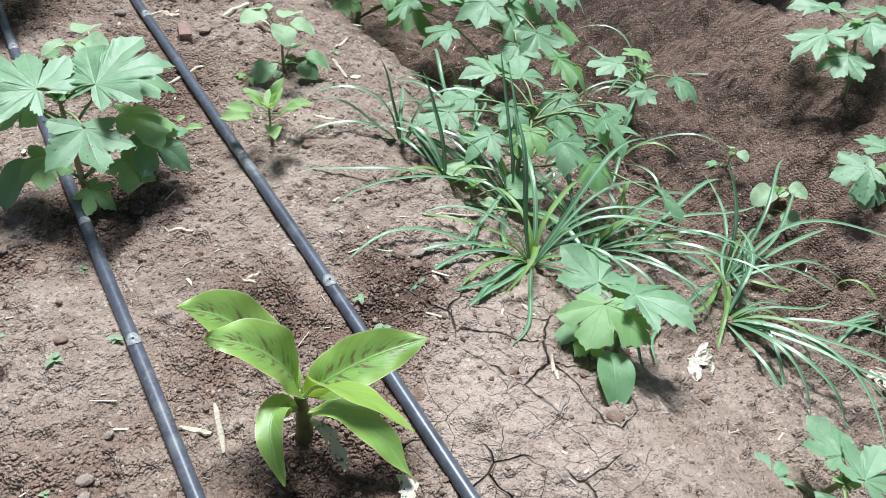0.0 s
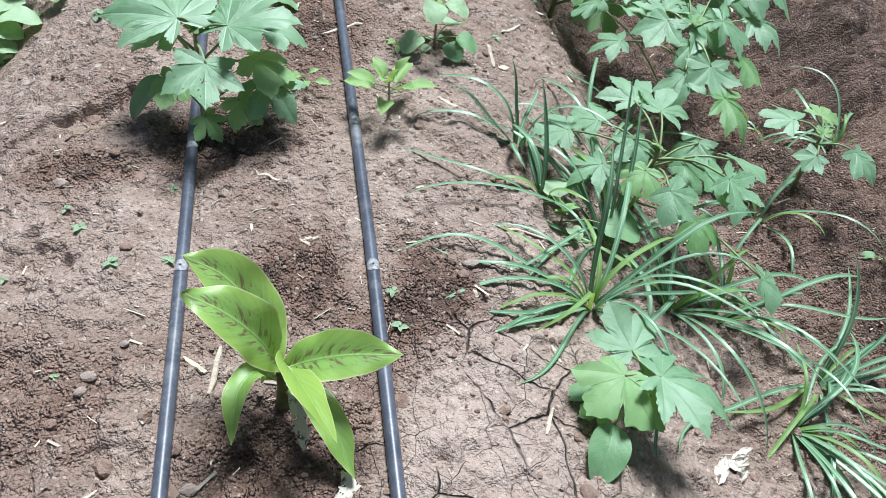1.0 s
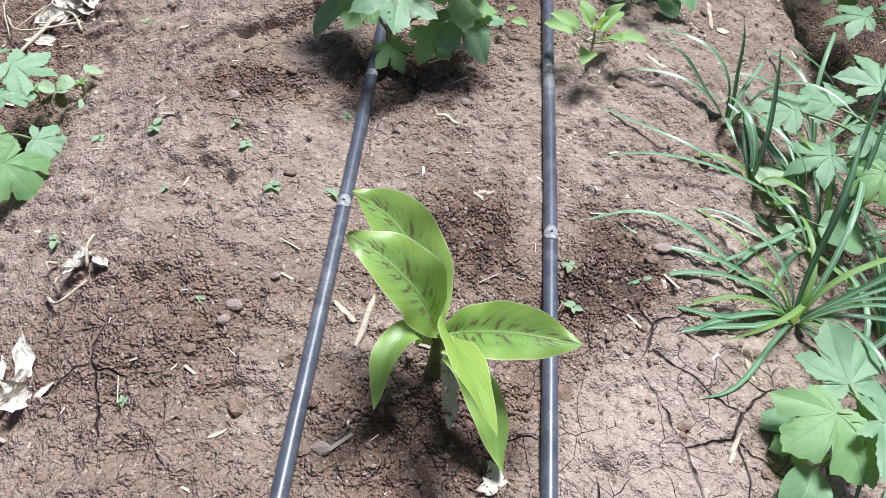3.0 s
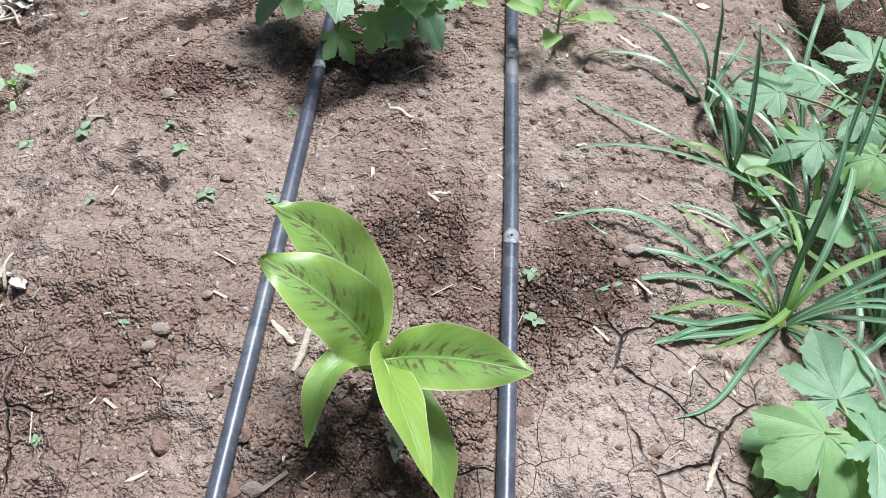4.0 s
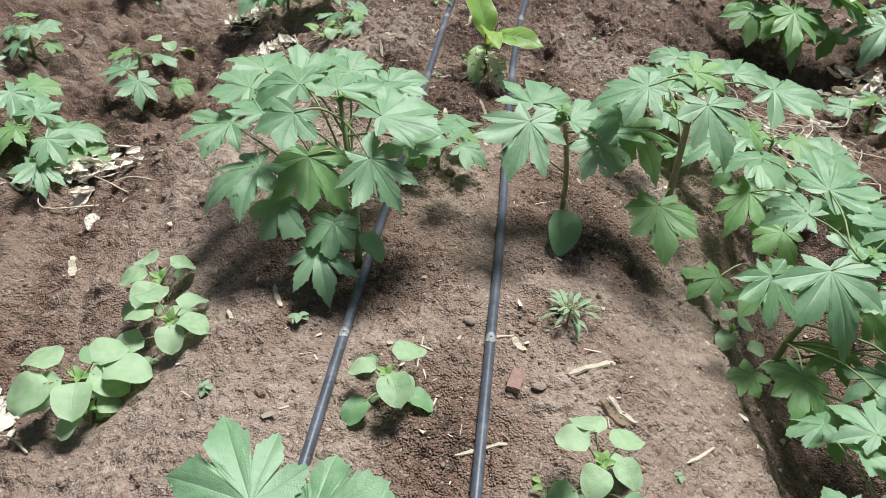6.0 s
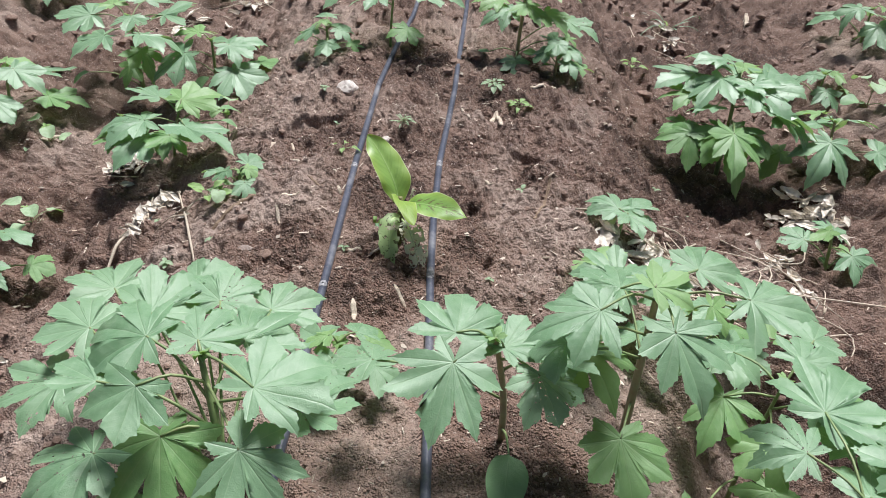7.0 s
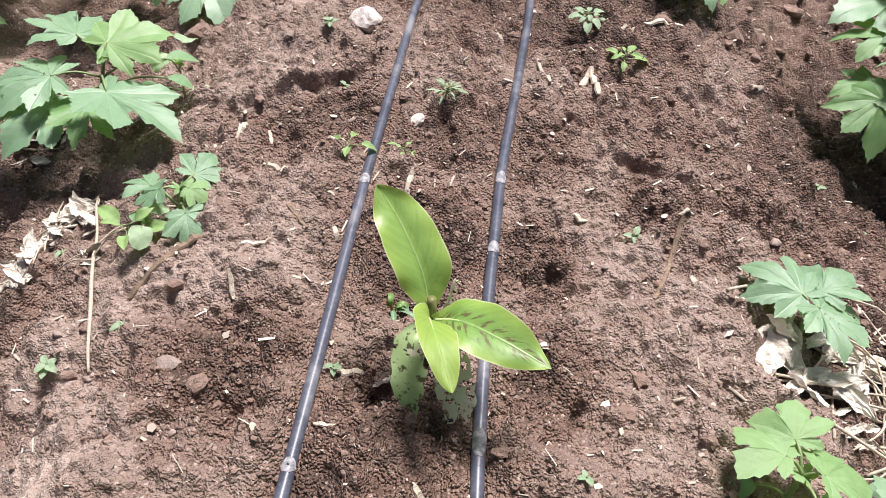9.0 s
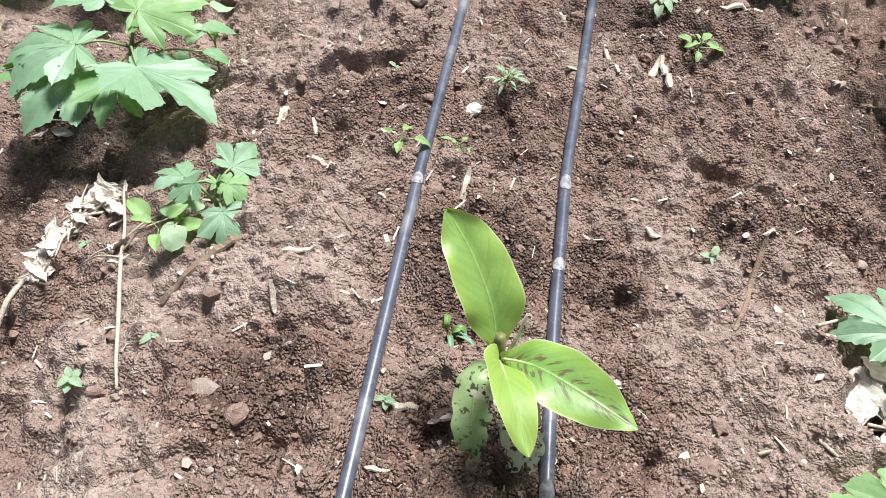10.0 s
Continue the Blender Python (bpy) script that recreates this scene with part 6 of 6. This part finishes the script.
def clod(r, least=0.0035, spread=0.009):
    """A lump of earth, half sunk."""
    s, shift = least + spread * r.rand() ** 2.4, Vector(tuple(r.uniform(-9, 9, 3)))
    q = s * r.uniform(0.7, 1.3, 3)
    out = []
    for p in BALL_V:
        k = 1 + 0.45 * noise.noise(p * 1.6 + shift) + 0.22 * noise.noise(p * 4.5 + shift)
        out.append((p.x * q[0] * k, p.y * q[1] * k, (p.z * 0.65 + 0.1) * q[2] * k))
    return out, BALL_F


def leaf_bit(r):
    """A flake of dead leaf or bark, thin and uneven, lying nearly flat."""
    n, size, t = r.randint(4, 7), 0.0015 + 0.0065 * r.rand() ** 2.2, 0.0007
    long, tx, ty = r.uniform(1.0, 2.4), r.uniform(-0.35, 0.35), r.uniform(-0.35, 0.35)
    ring = []
    for k in range(n):
        a, q = 6.283 * k / n, size * r.uniform(0.45, 1.2)
        ring.append((q * long * math.cos(a), q * math.sin(a)))
    v = [(x, y, 0.002 + abs(tx) * size + tx * x + ty * y + dz) for dz in (0, t) for x, y in ring]
    return v, [tuple(reversed(range(n))), tuple(range(n, 2 * n))] + [(k, (k + 1) % n, n + (k + 1) % n, n + k) for k in range(n)]


def large_clod(r):
    return clod(r, 0.006, 0.022)


scatter("soil_crumbs", "small loose brown crumbs of soil", "soil", 24000, CLOD, crumb, 5, (-1.0, 1.1), (0.0, 3.7))
scatter("far_soil_crumbs", "small loose brown crumbs of soil", "soil", 4000, CLOD, crumb, 6, (-1.7, 1.9), (2.2, 5.2))
scatter("soil_clods", "uneven reddish clods of loosened earth", "soil", 600, CLOD_BIG, clod, 15, (-0.9, 1.2), (1.75, 4.4))
scatter("near_soil_clods", "small uneven clods of brown earth", "soil", 260, CLOD_BIG, clod, 16, (-0.8, 1.1), (0.1, 1.75))
scatter("chaff", "scattered pale bits of chaff", "straw", 1000, CHAFF, chaff, 7, (-1.0, 1.1), (0.0, 3.7))
scatter("far_chaff", "scattered pale bits of chaff", "straw", 1300, CHAFF, chaff, 8, (-1.8, 2.0), (2.2, 5.2))
scatter("leaf_litter", "scattered pale flakes of dead leaf on the soil", "dead leaves", 900, CHAFF, leaf_bit, 9, (-1.5, 1.7), (1.0, 5.6))
scatter("far_soil_clods", "uneven clods of brown earth beyond the plants", "soil", 1300, CLOD_BIG, large_clod, 17, (-2.2, 2.3), (3.3, 6.2))
